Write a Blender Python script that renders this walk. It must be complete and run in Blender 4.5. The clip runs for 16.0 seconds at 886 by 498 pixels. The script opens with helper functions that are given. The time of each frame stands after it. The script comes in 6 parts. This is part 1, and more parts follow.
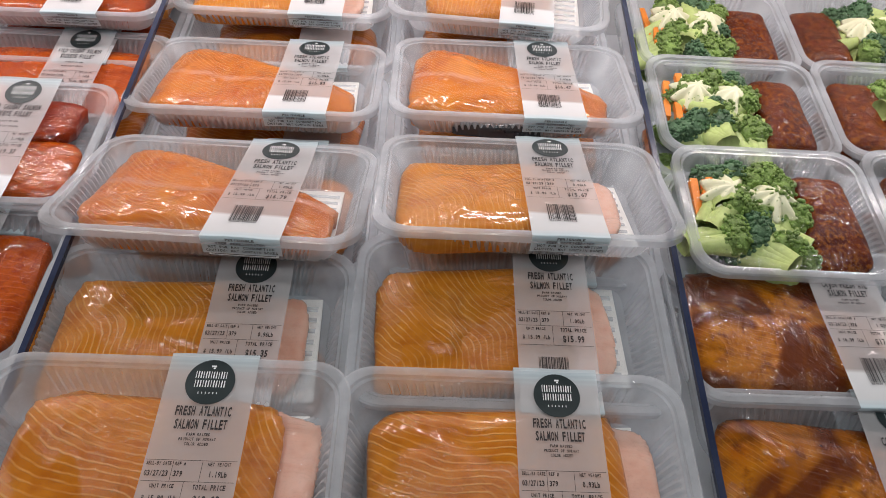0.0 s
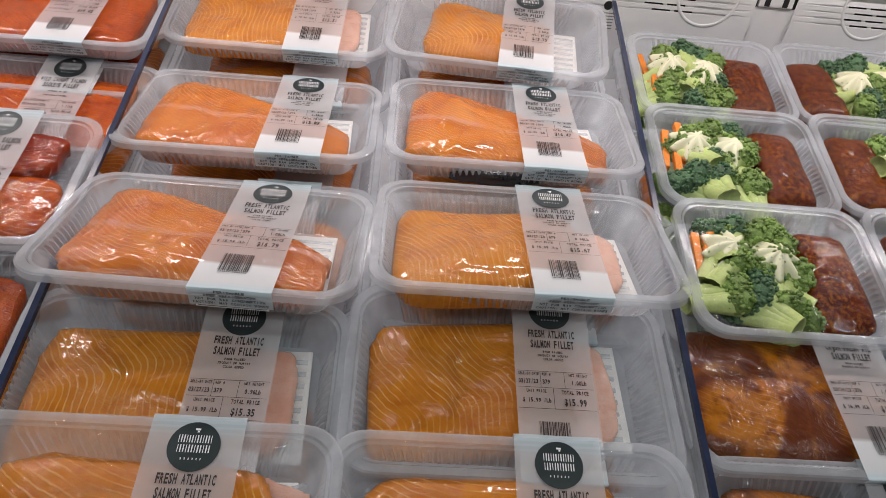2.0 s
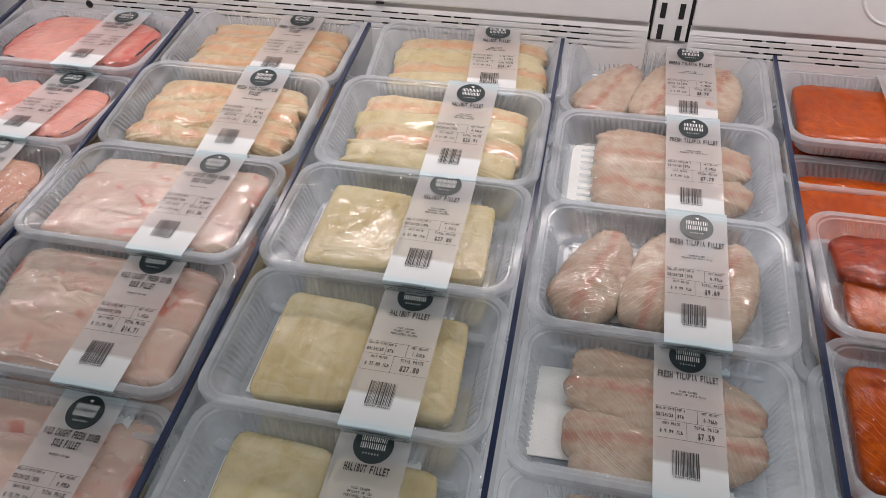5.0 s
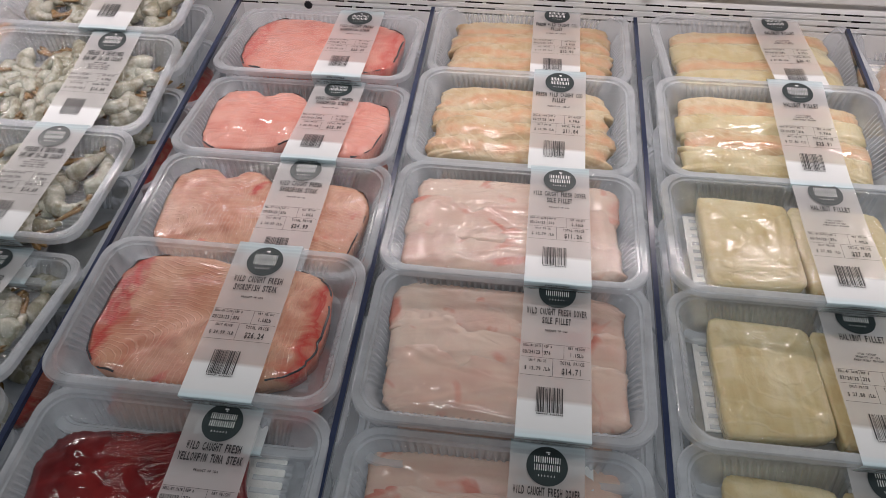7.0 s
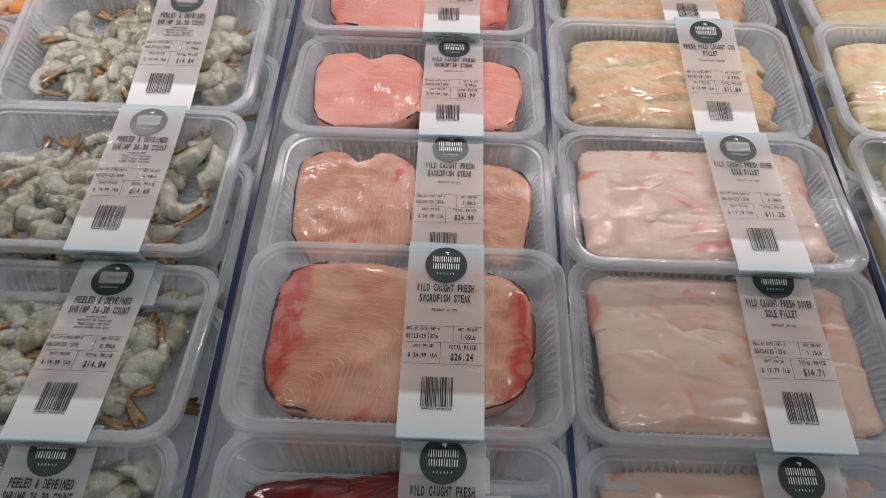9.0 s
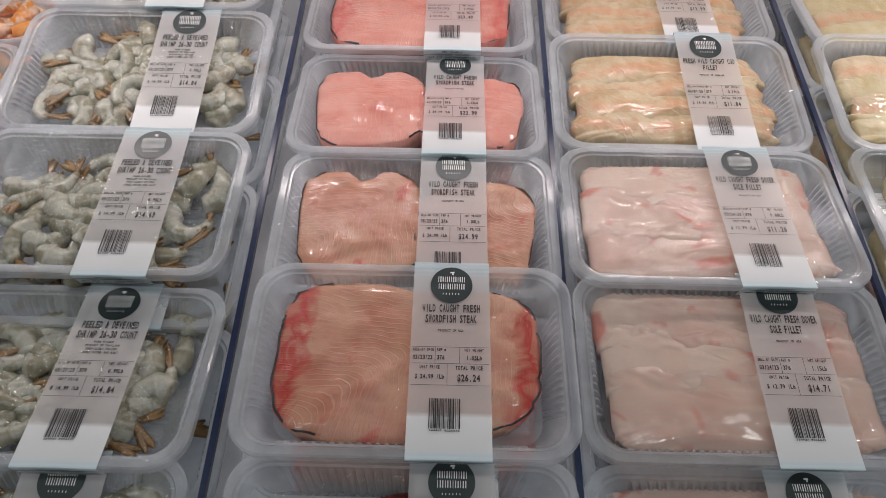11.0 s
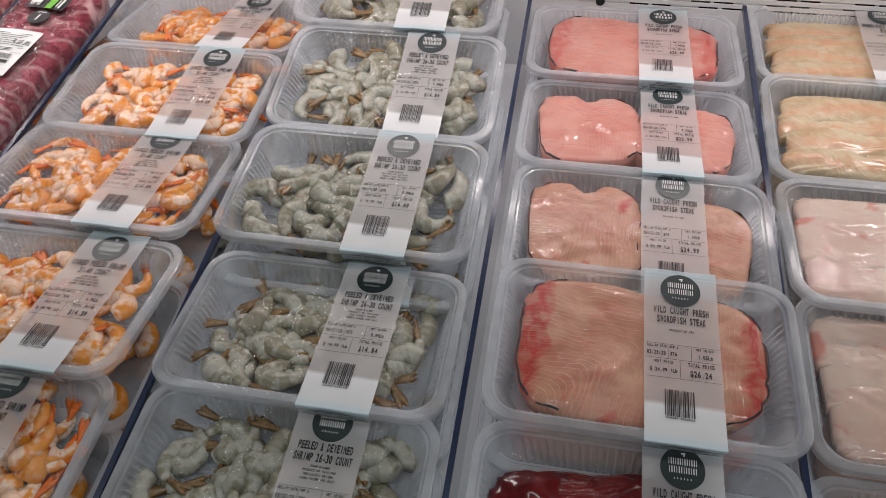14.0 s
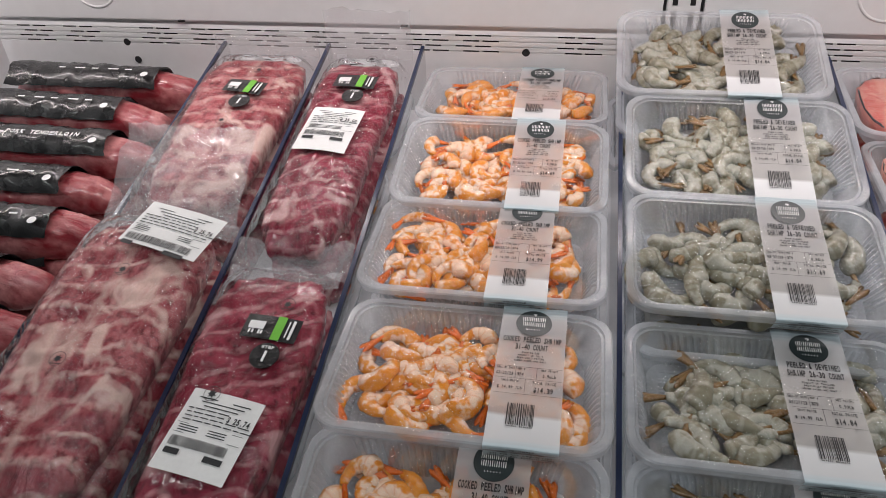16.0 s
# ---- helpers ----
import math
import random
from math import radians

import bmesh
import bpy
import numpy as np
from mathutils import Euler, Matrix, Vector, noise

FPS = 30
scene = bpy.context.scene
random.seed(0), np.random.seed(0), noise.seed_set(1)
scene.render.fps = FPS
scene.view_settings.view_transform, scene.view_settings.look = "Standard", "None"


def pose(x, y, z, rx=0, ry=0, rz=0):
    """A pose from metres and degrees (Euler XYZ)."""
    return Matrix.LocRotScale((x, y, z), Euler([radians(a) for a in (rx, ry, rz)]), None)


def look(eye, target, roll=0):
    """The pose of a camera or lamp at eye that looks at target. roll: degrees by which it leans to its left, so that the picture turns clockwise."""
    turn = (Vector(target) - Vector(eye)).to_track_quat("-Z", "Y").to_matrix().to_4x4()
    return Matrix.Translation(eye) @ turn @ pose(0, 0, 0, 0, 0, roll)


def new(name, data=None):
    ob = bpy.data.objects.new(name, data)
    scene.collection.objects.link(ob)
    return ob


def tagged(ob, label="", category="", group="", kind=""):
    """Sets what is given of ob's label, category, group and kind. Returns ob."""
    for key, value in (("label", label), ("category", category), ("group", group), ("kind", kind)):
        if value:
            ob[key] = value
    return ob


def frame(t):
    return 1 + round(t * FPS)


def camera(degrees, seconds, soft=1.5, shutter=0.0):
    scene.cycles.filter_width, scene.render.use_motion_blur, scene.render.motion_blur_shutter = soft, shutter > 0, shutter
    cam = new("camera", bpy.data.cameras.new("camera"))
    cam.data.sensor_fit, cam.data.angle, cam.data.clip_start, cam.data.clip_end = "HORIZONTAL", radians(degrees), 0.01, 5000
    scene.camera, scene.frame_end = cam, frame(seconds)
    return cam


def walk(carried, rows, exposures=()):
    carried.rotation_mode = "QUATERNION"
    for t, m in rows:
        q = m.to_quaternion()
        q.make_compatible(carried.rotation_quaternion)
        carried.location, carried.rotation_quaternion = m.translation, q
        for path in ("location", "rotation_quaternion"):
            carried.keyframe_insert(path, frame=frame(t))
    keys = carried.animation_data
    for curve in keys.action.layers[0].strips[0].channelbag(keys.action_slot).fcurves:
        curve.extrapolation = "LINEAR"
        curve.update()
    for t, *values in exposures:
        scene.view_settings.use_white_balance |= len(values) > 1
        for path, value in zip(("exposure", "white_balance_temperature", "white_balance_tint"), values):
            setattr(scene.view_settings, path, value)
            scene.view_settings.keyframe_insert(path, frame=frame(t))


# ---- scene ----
cam = camera(63.2, 16.0, soft=0.8)
PATH = [
    (0, (-0.041, 0.011, 1.279), (0.012, 1.543, -0.006), 3.5),
    (0.5, (-0.028, 0.027, 1.281), (0.09, 1.577, 0.022), 4.5),
    (1, (0.006, 0.04, 1.279), (0.171, 1.601, 0.04), 5.6),
    (1.5, (0.012, 0.059, 1.279), (0.179, 1.625, 0.046), 6.4),
    (2, (-0.06, 0.047, 1.284), (0.053, 1.617, 0.051), 6.3),
    (2.5, (-0.186, 0.011, 1.294), (-0.152, 1.593, 0.071), 6.0),
    (3, (-0.302, -0.03, 1.302), (-0.383, 1.557, 0.088), 4.8),
    (3.5, (-0.425, -0.075, 1.292), (-0.633, 1.515, 0.097), 3.3),
    (4, (-0.554, -0.079, 1.296), (-0.848, 1.508, 0.115), 2.3),
    (4.5, (-0.708, -0.032, 1.319), (-1.04, 1.556, 0.15), 1.6),
    (5, (-0.904, -0.03, 1.318), (-1.225, 1.572, 0.165), 0.9),
    (5.2, (-0.987, -0.036, 1.314), (-1.292, 1.575, 0.168), 0.8),
    (7.3, (-1.437, -0.035, 1.325), (-1.592, 1.531, 0.091), 0.9),
    (7.5, (-1.485, -0.031, 1.319), (-1.617, 1.522, 0.066), 1.0),
    (8, (-1.585, -0.002, 1.317), (-1.668, 1.514, 0.016), 1.0),
    (8.5, (-1.606, 0.038, 1.316), (-1.644, 1.526, -0.02), 1.3),
    (9, (-1.616, 0.056, 1.311), (-1.633, 1.524, -0.047), 1.5),
    (9.2, (-1.62, 0.058, 1.307), (-1.633, 1.521, -0.056), 1.5),
    (11.3, (-1.621, 0.065, 1.326), (-1.634, 1.551, -0.014), 0.6),
    (11.5, (-1.614, 0.067, 1.328), (-1.619, 1.561, -0.002), 0.7),
    (12, (-1.603, 0.062, 1.335), (-1.608, 1.569, 0.02), 0.7),
    (12.5, (-1.61, 0.049, 1.333), (-1.638, 1.57, 0.034), 0.7),
    (13, (-1.642, 0.02, 1.333), (-1.734, 1.548, 0.045), 0.6),
    (13.5, (-1.692, -0.02, 1.336), (-1.868, 1.505, 0.054), 0.5),
    (14, (-1.748, -0.026, 1.336), (-2.025, 1.499, 0.072), -0.2),
    (14.5, (-1.868, -0.022, 1.331), (-2.209, 1.507, 0.087), -0.8),
    (15, (-1.976, -0.017, 1.344), (-2.323, 1.529, 0.123), -1.1),
    (15.5, (-2.027, -0.028, 1.348), (-2.352, 1.546, 0.157), -1.5),
    (16, (-2.161, -0.088, 1.359), (-2.49, 1.518, 0.214), -2.5),
]
walk(cam, [(t, look(eye, target, roll)) for t, eye, target, roll in PATH],
     exposures=((0.0, 0.28), (1.5, 0.14), (3.0, 0.08), (4.0, 0.0), (5.2, 0.0), (7.3, -0.06), (9.0, -0.10), (12.5, -0.15), (14.5, -0.12), (16.0, -0.05)))

# ---------------------------------------------------------------- light
X0, X1 = -3.75, 1.15            # ends of the refrigerated case
world = bpy.data.worlds.new("store_air")
world.use_nodes = True
world.node_tree.nodes["Background"].inputs[0].default_value = (0.75, 0.82, 0.9, 1)
world.node_tree.nodes["Background"].inputs[1].default_value = 0.08
scene.world = world


def area_lamp(name, m, sx, sy, watts, colour):
    la = bpy.data.lights.new(name, "AREA")
    la.shape, la.size, la.size_y, la.energy, la.color = "RECTANGLE", sx, sy, watts, colour
    ob = new(name, la)
    ob.matrix_world = m
    return ob


# tube under the shelf above, unseen canopy tube added to brighten the front rows, panels in the store's ceiling
area_lamp("shelf_tube_light", pose((X0 + X1) / 2, 0.85, 1.292, -12, 0, 0), 4.7, 0.026, 11.8, (1.0, 0.895, 0.885))
area_lamp("canopy_tube_light", pose((X0 + X1) / 2, 0.16, 2.02, 12, 0, 0), 4.7, 0.05, 7.5, (0.95, 0.99, 0.98))
for lx in (-3.2, -1.3, 0.6):
    area_lamp("ceiling_panel_light", pose(lx, -1.1, 3.07), 1.15, 0.28, 7.6, (0.92, 0.97, 1.0))

# ---------------------------------------------------------------- materials


def mat_new(name):
    m = bpy.data.materials.new(name)
    m.use_nodes = True
    nt = m.node_tree
    nt.nodes.clear()
    out = nt.nodes.new("ShaderNodeOutputMaterial")
    return m, nt, out


def N(nt, kind, **inputs):
    n = nt.nodes.new("ShaderNode" + kind)
    for k, v in inputs.items():
        key = k.replace("_", " ")
        n.inputs[key].default_value = v
    return n


def link(nt, a, b):
    nt.links.new(a, b)


def ramp(nt, fac, stops, interp="LINEAR"):
    r = nt.nodes.new("ShaderNodeValToRGB")
    r.color_ramp.interpolation = interp
    els = r.color_ramp.elements
    while len(els) < len(stops):
        els.new(0.5)
    for e, (p, c) in zip(els, stops):
        e.position = p
        e.color = (*c, 1) if len(c) == 3 else c
    link(nt, fac, r.inputs[0])
    return r.outputs[0]


def noise_tex(nt, scale, detail=3.0, vec=None, rough=0.55, distortion=0.0):
    n = nt.nodes.new("ShaderNodeTexNoise")
    n.inputs["Scale"].default_value = scale
    n.inputs["Detail"].default_value = detail
    n.inputs["Roughness"].default_value = rough
    n.inputs["Distortion"].default_value = distortion
    if vec is not None:
        link(nt, vec, n.inputs["Vector"])
    return n.outputs["Fac"]


def math_node(nt, op, a, b=None, c=None):
    n = nt.nodes.new("ShaderNodeMath")
    n.operation = op
    for i, v in enumerate((a, b, c)):
        if v is None:
            continue
        if isinstance(v, (int, float)):
            n.inputs[i].default_value = v
        else:
            link(nt, v, n.inputs[i])
    return n.outputs[0]


def mix_col(nt, fac, a, b, blend="MIX"):
    n = nt.nodes.new("ShaderNodeMix")
    n.data_type, n.blend_type = "RGBA", blend
    for sock, v in ((n.inputs[0], fac), (n.inputs[6], a), (n.inputs[7], b)):
        if isinstance(v, (int, float)):
            sock.default_value = v
        elif isinstance(v, tuple):
            sock.default_value = (*v, 1)
        else:
            link(nt, v, sock)
    return n.outputs[2]


def bump(nt, height, strength, dist):
    b = nt.nodes.new("ShaderNodeBump")
    b.inputs["Strength"].default_value = strength
    b.inputs["Distance"].default_value = dist
    link(nt, height, b.inputs["Height"])
    return b.outputs["Normal"]


def obj_vec(nt):
    """Object coordinates, shifted by the object's own random number."""
    tc = nt.nodes.new("ShaderNodeTexCoord")
    info = nt.nodes.new("ShaderNodeObjectInfo")
    comb = nt.nodes.new("ShaderNodeCombineXYZ")
    link(nt, math_node(nt, "MULTIPLY", info.outputs["Random"], 3.7), comb.inputs[2])
    add = nt.nodes.new("ShaderNodeVectorMath")
    link(nt, tc.outputs["Object"], add.inputs[0])
    link(nt, comb.outputs[0], add.inputs[1])
    return tc.outputs["Object"], add.outputs[0], info.outputs["Random"]


def simple(name, colour, rough=0.5, metal=0.0, var=0.12, scale=12.0, bump_h=0.0, coat=0.0, spec=0.5):
    m, nt, out = mat_new(name)
    raw, vec, rnd = obj_vec(nt)
    p = N(nt, "BsdfPrincipled", Roughness=rough, Metallic=metal)
    p.inputs["Coat Weight"].default_value = coat
    p.inputs["Specular IOR Level"].default_value = spec
    n1 = noise_tex(nt, scale, 4, vec)
    n2 = noise_tex(nt, scale * 9, 3, vec)
    f = math_node(nt, "ADD", math_node(nt, "MULTIPLY", n1, 0.65), math_node(nt, "MULTIPLY", n2, 0.35))
    lo = tuple(c * (1 - var) for c in colour)
    hi = tuple(min(1, c * (1 + var)) for c in colour)
    link(nt, ramp(nt, f, [(0.3, lo), (0.7, hi)]), p.inputs["Base Color"])
    link(nt, ramp(nt, n1, [(0.3, (rough * 0.8,) * 3), (0.7, (min(1, rough * 1.2),) * 3)]), p.inputs["Roughness"])
    if bump_h:
        link(nt, bump(nt, n2, 0.6, bump_h), p.inputs["Normal"])
    link(nt, p.outputs[0], out.inputs[0])
    return m


def clear_film(name, wrinkle, scale, rough=0.06, tint=(0.97, 0.975, 0.98), gloss=1.0, milky=0.0):
    """Clear wrap: what is behind shows through, the creases only carry gloss."""
    m, nt, out = mat_new(name)
    raw, vec, rnd = obj_vec(nt)
    tr = N(nt, "BsdfTransparent", Color=(*tint, 1))
    gl = N(nt, "BsdfGlossy", Roughness=rough)
    a = noise_tex(nt, scale, 2, vec, 0.5, 1.2)
    ridge = math_node(nt, "ABSOLUTE", math_node(nt, "SUBTRACT", a, 0.5))
    crease = math_node(nt, "POWER", math_node(nt, "SUBTRACT", 1.0, math_node(nt, "MULTIPLY", ridge, 4.0)), 3.0)
    b = noise_tex(nt, scale * 4.5, 2, vec, 0.5, 0.6)
    h = math_node(nt, "ADD", math_node(nt, "MULTIPLY", crease, 0.7), math_node(nt, "MULTIPLY", b, 0.45))
    nrm = bump(nt, h, 1.0, wrinkle)
    link(nt, nrm, gl.inputs["Normal"])
    fr = N(nt, "Fresnel", IOR=1.42)
    mx = nt.nodes.new("ShaderNodeMixShader")
    link(nt, math_node(nt, "MULTIPLY", fr.outputs[0], gloss), mx.inputs[0])
    link(nt, tr.outputs[0], mx.inputs[1])
    link(nt, gl.outputs[0], mx.inputs[2])
    last = mx.outputs[0]
    if milky:
        df = N(nt, "BsdfDiffuse", Color=(0.85, 0.86, 0.88, 1))
        m2 = nt.nodes.new("ShaderNodeMixShader")
        m2.inputs[0].default_value = milky
        link(nt, last, m2.inputs[1])
        link(nt, df.outputs[0], m2.inputs[2])
        last = m2.outputs[0]
    link(nt, last, out.inputs[0])
    return m


def milky_plastic():
    m, nt, out = mat_new("milky_polypropylene")
    raw, vec, rnd = obj_vec(nt)
    tr = N(nt, "BsdfTransparent", Color=(0.93, 0.95, 0.97, 1))
    p = N(nt, "BsdfPrincipled", Roughness=0.10)
    p.inputs["Base Color"].default_value = (0.86, 0.88, 0.91, 1)
    p.inputs["Specular IOR Level"].default_value = 1.0
    tl = N(nt, "BsdfTranslucent", Color=(0.86, 0.88, 0.91, 1))
    n = noise_tex(nt, 38, 3, vec)
    link(nt, bump(nt, n, 0.25, 0.0012), p.inputs["Normal"])
    a = nt.nodes.new("ShaderNodeMixShader")
    a.inputs[0].default_value = 0.3
    link(nt, p.outputs[0], a.inputs[1])
    link(nt, tl.outputs[0], a.inputs[2])
    b = nt.nodes.new("ShaderNodeMixShader")
    link(nt, ramp(nt, n, [(0.25, (0.30,) * 3), (0.75, (0.42,) * 3)]), b.inputs[0])
    link(nt, tr.outputs[0], b.inputs[1])
    link(nt, a.outputs[0], b.inputs[2])
    link(nt, b.outputs[0], out.inputs[0])
    return m


def label_paper():
    """Printed plastic sleeve: see-through in its middle, white towards its front end, blue lines over the rear rim. The
    bluish fold tint holds print and painted reflected light.
    """
    m, nt, out = mat_new("label_sleeve")
    tc = nt.nodes.new("ShaderNodeTexCoord")
    sep = nt.nodes.new("ShaderNodeSeparateXYZ")
    link(nt, tc.outputs["Object"], sep.inputs[0])
    y = sep.outputs[1]
    t = math_node(nt, "ADD", math_node(nt, "MULTIPLY", y, 5.0), 0.5)      # about 0.06 at the front rim, 0.94 at the rear one
    opa = ramp(nt, t, [(0.0, (0.80,) * 3), (0.225, (0.94,) * 3), (0.245, (0.52,) * 3), (0.78, (0.50,) * 3), (0.86, (0.58,) * 3), (0.95, (0.60,) * 3)])
    wav = math_node(nt, "SINE", math_node(nt, "MULTIPLY", y, 1500.0))
    band = ramp(nt, t, [(0.06, (1, 1, 1)), (0.10, (0, 0, 0)), (0.86, (0, 0, 0)), (0.92, (1, 1, 1))])
    lines = math_node(nt, "MULTIPLY", math_node(nt, "GREATER_THAN", wav, 0.2), band)
    col = mix_col(nt, math_node(nt, "MULTIPLY", band, 0.75), ramp(nt, t, [(0.225, (0.68, 0.69, 0.70)), (0.245, (0.60, 0.58, 0.58))]), (0.50, 0.66, 0.72))
    col = mix_col(nt, math_node(nt, "MULTIPLY", lines, 0.5), col, (0.62, 0.75, 0.80))
    n = noise_tex(nt, 60, 3, tc.outputs["Object"])
    col = mix_col(nt, math_node(nt, "MULTIPLY", n, 0.12), col, (0.6, 0.6, 0.62))
    p = N(nt, "BsdfPrincipled", Roughness=0.32)
    link(nt, col, p.inputs["Base Color"])
    link(nt, bump(nt, noise_tex(nt, 25, 2, tc.outputs["Object"]), 0.3, 0.002), p.inputs["Normal"])
    tr = N(nt, "BsdfTransparent", Color=(1, 0.98, 0.97, 1))
    mx = nt.nodes.new("ShaderNodeMixShader")
    link(nt, opa, mx.inputs[0])
    link(nt, tr.outputs[0], mx.inputs[1])
    link(nt, p.outputs[0], mx.inputs[2])
    link(nt, mx.outputs[0], out.inputs[0])
    return m


def red_ends(nt, raw, col, red, reach, amt, scale=30):
    """Blood-red muscle towards both ends of the cut, with an uneven border."""
    sep = nt.nodes.new("ShaderNodeSeparateXYZ")
    link(nt, raw, sep.inputs[0])
    n = noise_tex(nt, scale, 3, raw, 0.6, 1.0)
    d = math_node(nt, "ADD", math_node(nt, "ABSOLUTE", sep.outputs[0]), math_node(nt, "MULTIPLY", math_node(nt, "SUBTRACT", n, 0.5), 0.075))
    f = ramp(nt, math_node(nt, "DIVIDE", d, reach), [(0.76, (0, 0, 0)), (0.93, (1, 1, 1)), (1.0, (0.5, 0.5, 0.5))])
    return mix_col(nt, math_node(nt, "MULTIPLY", f, amt), col, red)


def film_creases(nt, vec, along):
    """Height of tight wrap: thin ridges that run together in patches, smooth skin between them."""
    mp = nt.nodes.new("ShaderNodeMapping")
    mp.inputs["Scale"].default_value = (0.7, 1.5, 1.0) if along[0] > 0.5 else (1.5, 0.7, 1.0)
    link(nt, vec, mp.inputs[0])
    total = None
    for scale, width, amt in ((30, 4.5, 1.0), (75, 4.0, 0.22)):
        a = noise_tex(nt, scale, 2, mp.outputs[0], 0.5, 1.6)
        r = math_node(nt, "MULTIPLY", math_node(nt, "ABSOLUTE", math_node(nt, "SUBTRACT", a, 0.5)), width)
        r = math_node(nt, "POWER", math_node(nt, "MAXIMUM", math_node(nt, "SUBTRACT", 1.0, r), 0.0), 3.0)
        r = math_node(nt, "MULTIPLY", r, amt)
        total = r if total is None else math_node(nt, "ADD", total, r)
    where = ramp(nt, noise_tex(nt, 17, 2, vec, 0.5, 0.5), [(0.44, (0.03,) * 3), (0.60, (1, 1, 1))])
    total = math_node(nt, "MULTIPLY", total, where)
    return math_node(nt, "ADD", total, math_node(nt, "MULTIPLY", noise_tex(nt, 40, 2, vec), 0.30))


def translucent(p, amount):
    """Light that wanders a few millimetres inside pale flesh."""
    if amount:
        p.inputs["Subsurface Weight"].default_value = amount
        p.inputs["Subsurface Radius"].default_value = (1.0, 0.75, 0.6)
        p.inputs["Subsurface Scale"].default_value = 0.008


def flesh(name, base, pale, dark, line_gap=0.0, line_col=None, line_w=0.25, chevron=0.5, patch=14.0, along=(1.0, 0.0),
          rough=0.34, dark_amt=0.5, coat=0.95, curl=2.0, grain=1.0, ends=None, spots=None, stripe=None, soft_in=0.0, line_amt=0.9):
    """Raw fish or meat under tight wrap: patches, muscle lines, wet gloss with creased film relief."""
    m, nt, out = mat_new(name)
    raw, vec, rnd = obj_vec(nt)
    sep = nt.nodes.new("ShaderNodeSeparateXYZ")
    link(nt, raw, sep.inputs[0])
    n1 = noise_tex(nt, patch, 3, vec, 0.5, 0.8)
    n2 = noise_tex(nt, patch * 5, 3, vec)
    stretch = nt.nodes.new("ShaderNodeMapping")
    stretch.inputs["Scale"].default_value = (6, 40, 10) if along[0] > 0.5 else (40, 6, 10)
    link(nt, vec, stretch.inputs[0])
    n3 = noise_tex(nt, 3.0 * grain, 3, stretch.outputs[0])
    col = mix_col(nt, ramp(nt, n1, [(0.40, (0, 0, 0)), (0.60, (1, 1, 1))]), base, pale)
    col = mix_col(nt, math_node(nt, "MULTIPLY", ramp(nt, n2, [(0.46, (0, 0, 0)), (0.66, (1, 1, 1))]), dark_amt), col, dark)
    col = mix_col(nt, math_node(nt, "MULTIPLY", ramp(nt, n3, [(0.45, (0, 0, 0)), (0.65, (1, 1, 1))]), 0.45), col, pale)
    height = n2
    if line_gap:
        ax = math_node(nt, "ADD", math_node(nt, "MULTIPLY", sep.outputs[0], along[0]), math_node(nt, "MULTIPLY", sep.outputs[1], along[1]))
        ay = math_node(nt, "SUBTRACT", math_node(nt, "MULTIPLY", sep.outputs[1], along[0]), math_node(nt, "MULTIPLY", sep.outputs[0], along[1]))
        shift = math_node(nt, "MULTIPLY", math_node(nt, "SUBTRACT", rnd, 0.5), 0.04)
        ay = math_node(nt, "ADD", ay, shift)
        ay2 = math_node(nt, "MULTIPLY", ay, ay)
        vee = math_node(nt, "SQRT", math_node(nt, "ADD", ay2, 0.00012))
        ph = math_node(nt, "ADD", ax, math_node(nt, "ADD", math_node(nt, "MULTIPLY", vee, chevron), math_node(nt, "MULTIPLY", ay2, -5.0)))
        warp = math_node(nt, "ADD", math_node(nt, "MULTIPLY", noise_tex(nt, 15, 1, vec), 10.0), math_node(nt, "MULTIPLY", noise_tex(nt, 60, 2, vec), 3.0))
        ph = math_node(nt, "ADD", math_node(nt, "MULTIPLY", ph, 2 * math.pi / line_gap), math_node(nt, "MULTIPLY", warp, curl))
        s = math_node(nt, "SINE", ph)
        ln = ramp(nt, math_node(nt, "ADD", math_node(nt, "MULTIPLY", s, 0.5), 0.5), [(1 - line_w, (0, 0, 0)), (1.0, (1, 1, 1))])
        ln = math_node(nt, "MULTIPLY", ln, ramp(nt, noise_tex(nt, patch * 3.5, 3, vec), [(0.35, (0.12 * line_amt,) * 3), (0.62, (line_amt,) * 3)]))
        col = mix_col(nt, ln, col, line_col)
        height = math_node(nt, "ADD", n2, math_node(nt, "MULTIPLY", ln, 0.7))
    if ends:
        col = red_ends(nt, raw, col, *ends)
    if stripe:
        wob = math_node(nt, "MULTIPLY", math_node(nt, "SUBTRACT", n1, 0.5), 0.03)
        off = math_node(nt, "ABSOLUTE", math_node(nt, "ADD", sep.outputs[1], wob))
        st = ramp(nt, math_node(nt, "DIVIDE", off, stripe[1]), [(0.3, (0.55,) * 3), (1.0, (0, 0, 0))])
        col = mix_col(nt, math_node(nt, "MULTIPLY", st, ramp(nt, n2, [(0.3, (0.3,) * 3), (0.6, (1, 1, 1))])), col, stripe[0])
    if spots:
        sp = noise_tex(nt, spots[2] if len(spots) > 2 else 17, 2, vec, 0.5, 1.4)
        col = mix_col(nt, ramp(nt, sp, [(spots[1], (0, 0, 0)), (spots[1] + 0.10, (0.85,) * 3)]), col, spots[0])
    p = N(nt, "BsdfPrincipled", Roughness=rough)
    link(nt, col, p.inputs["Base Color"])
    p.inputs["Specular IOR Level"].default_value = 0.12
    translucent(p, soft_in)
    p.inputs["Coat Weight"].default_value = coat
    p.inputs["Coat Roughness"].default_value = 0.035
    p.inputs["Coat IOR"].default_value = 1.6
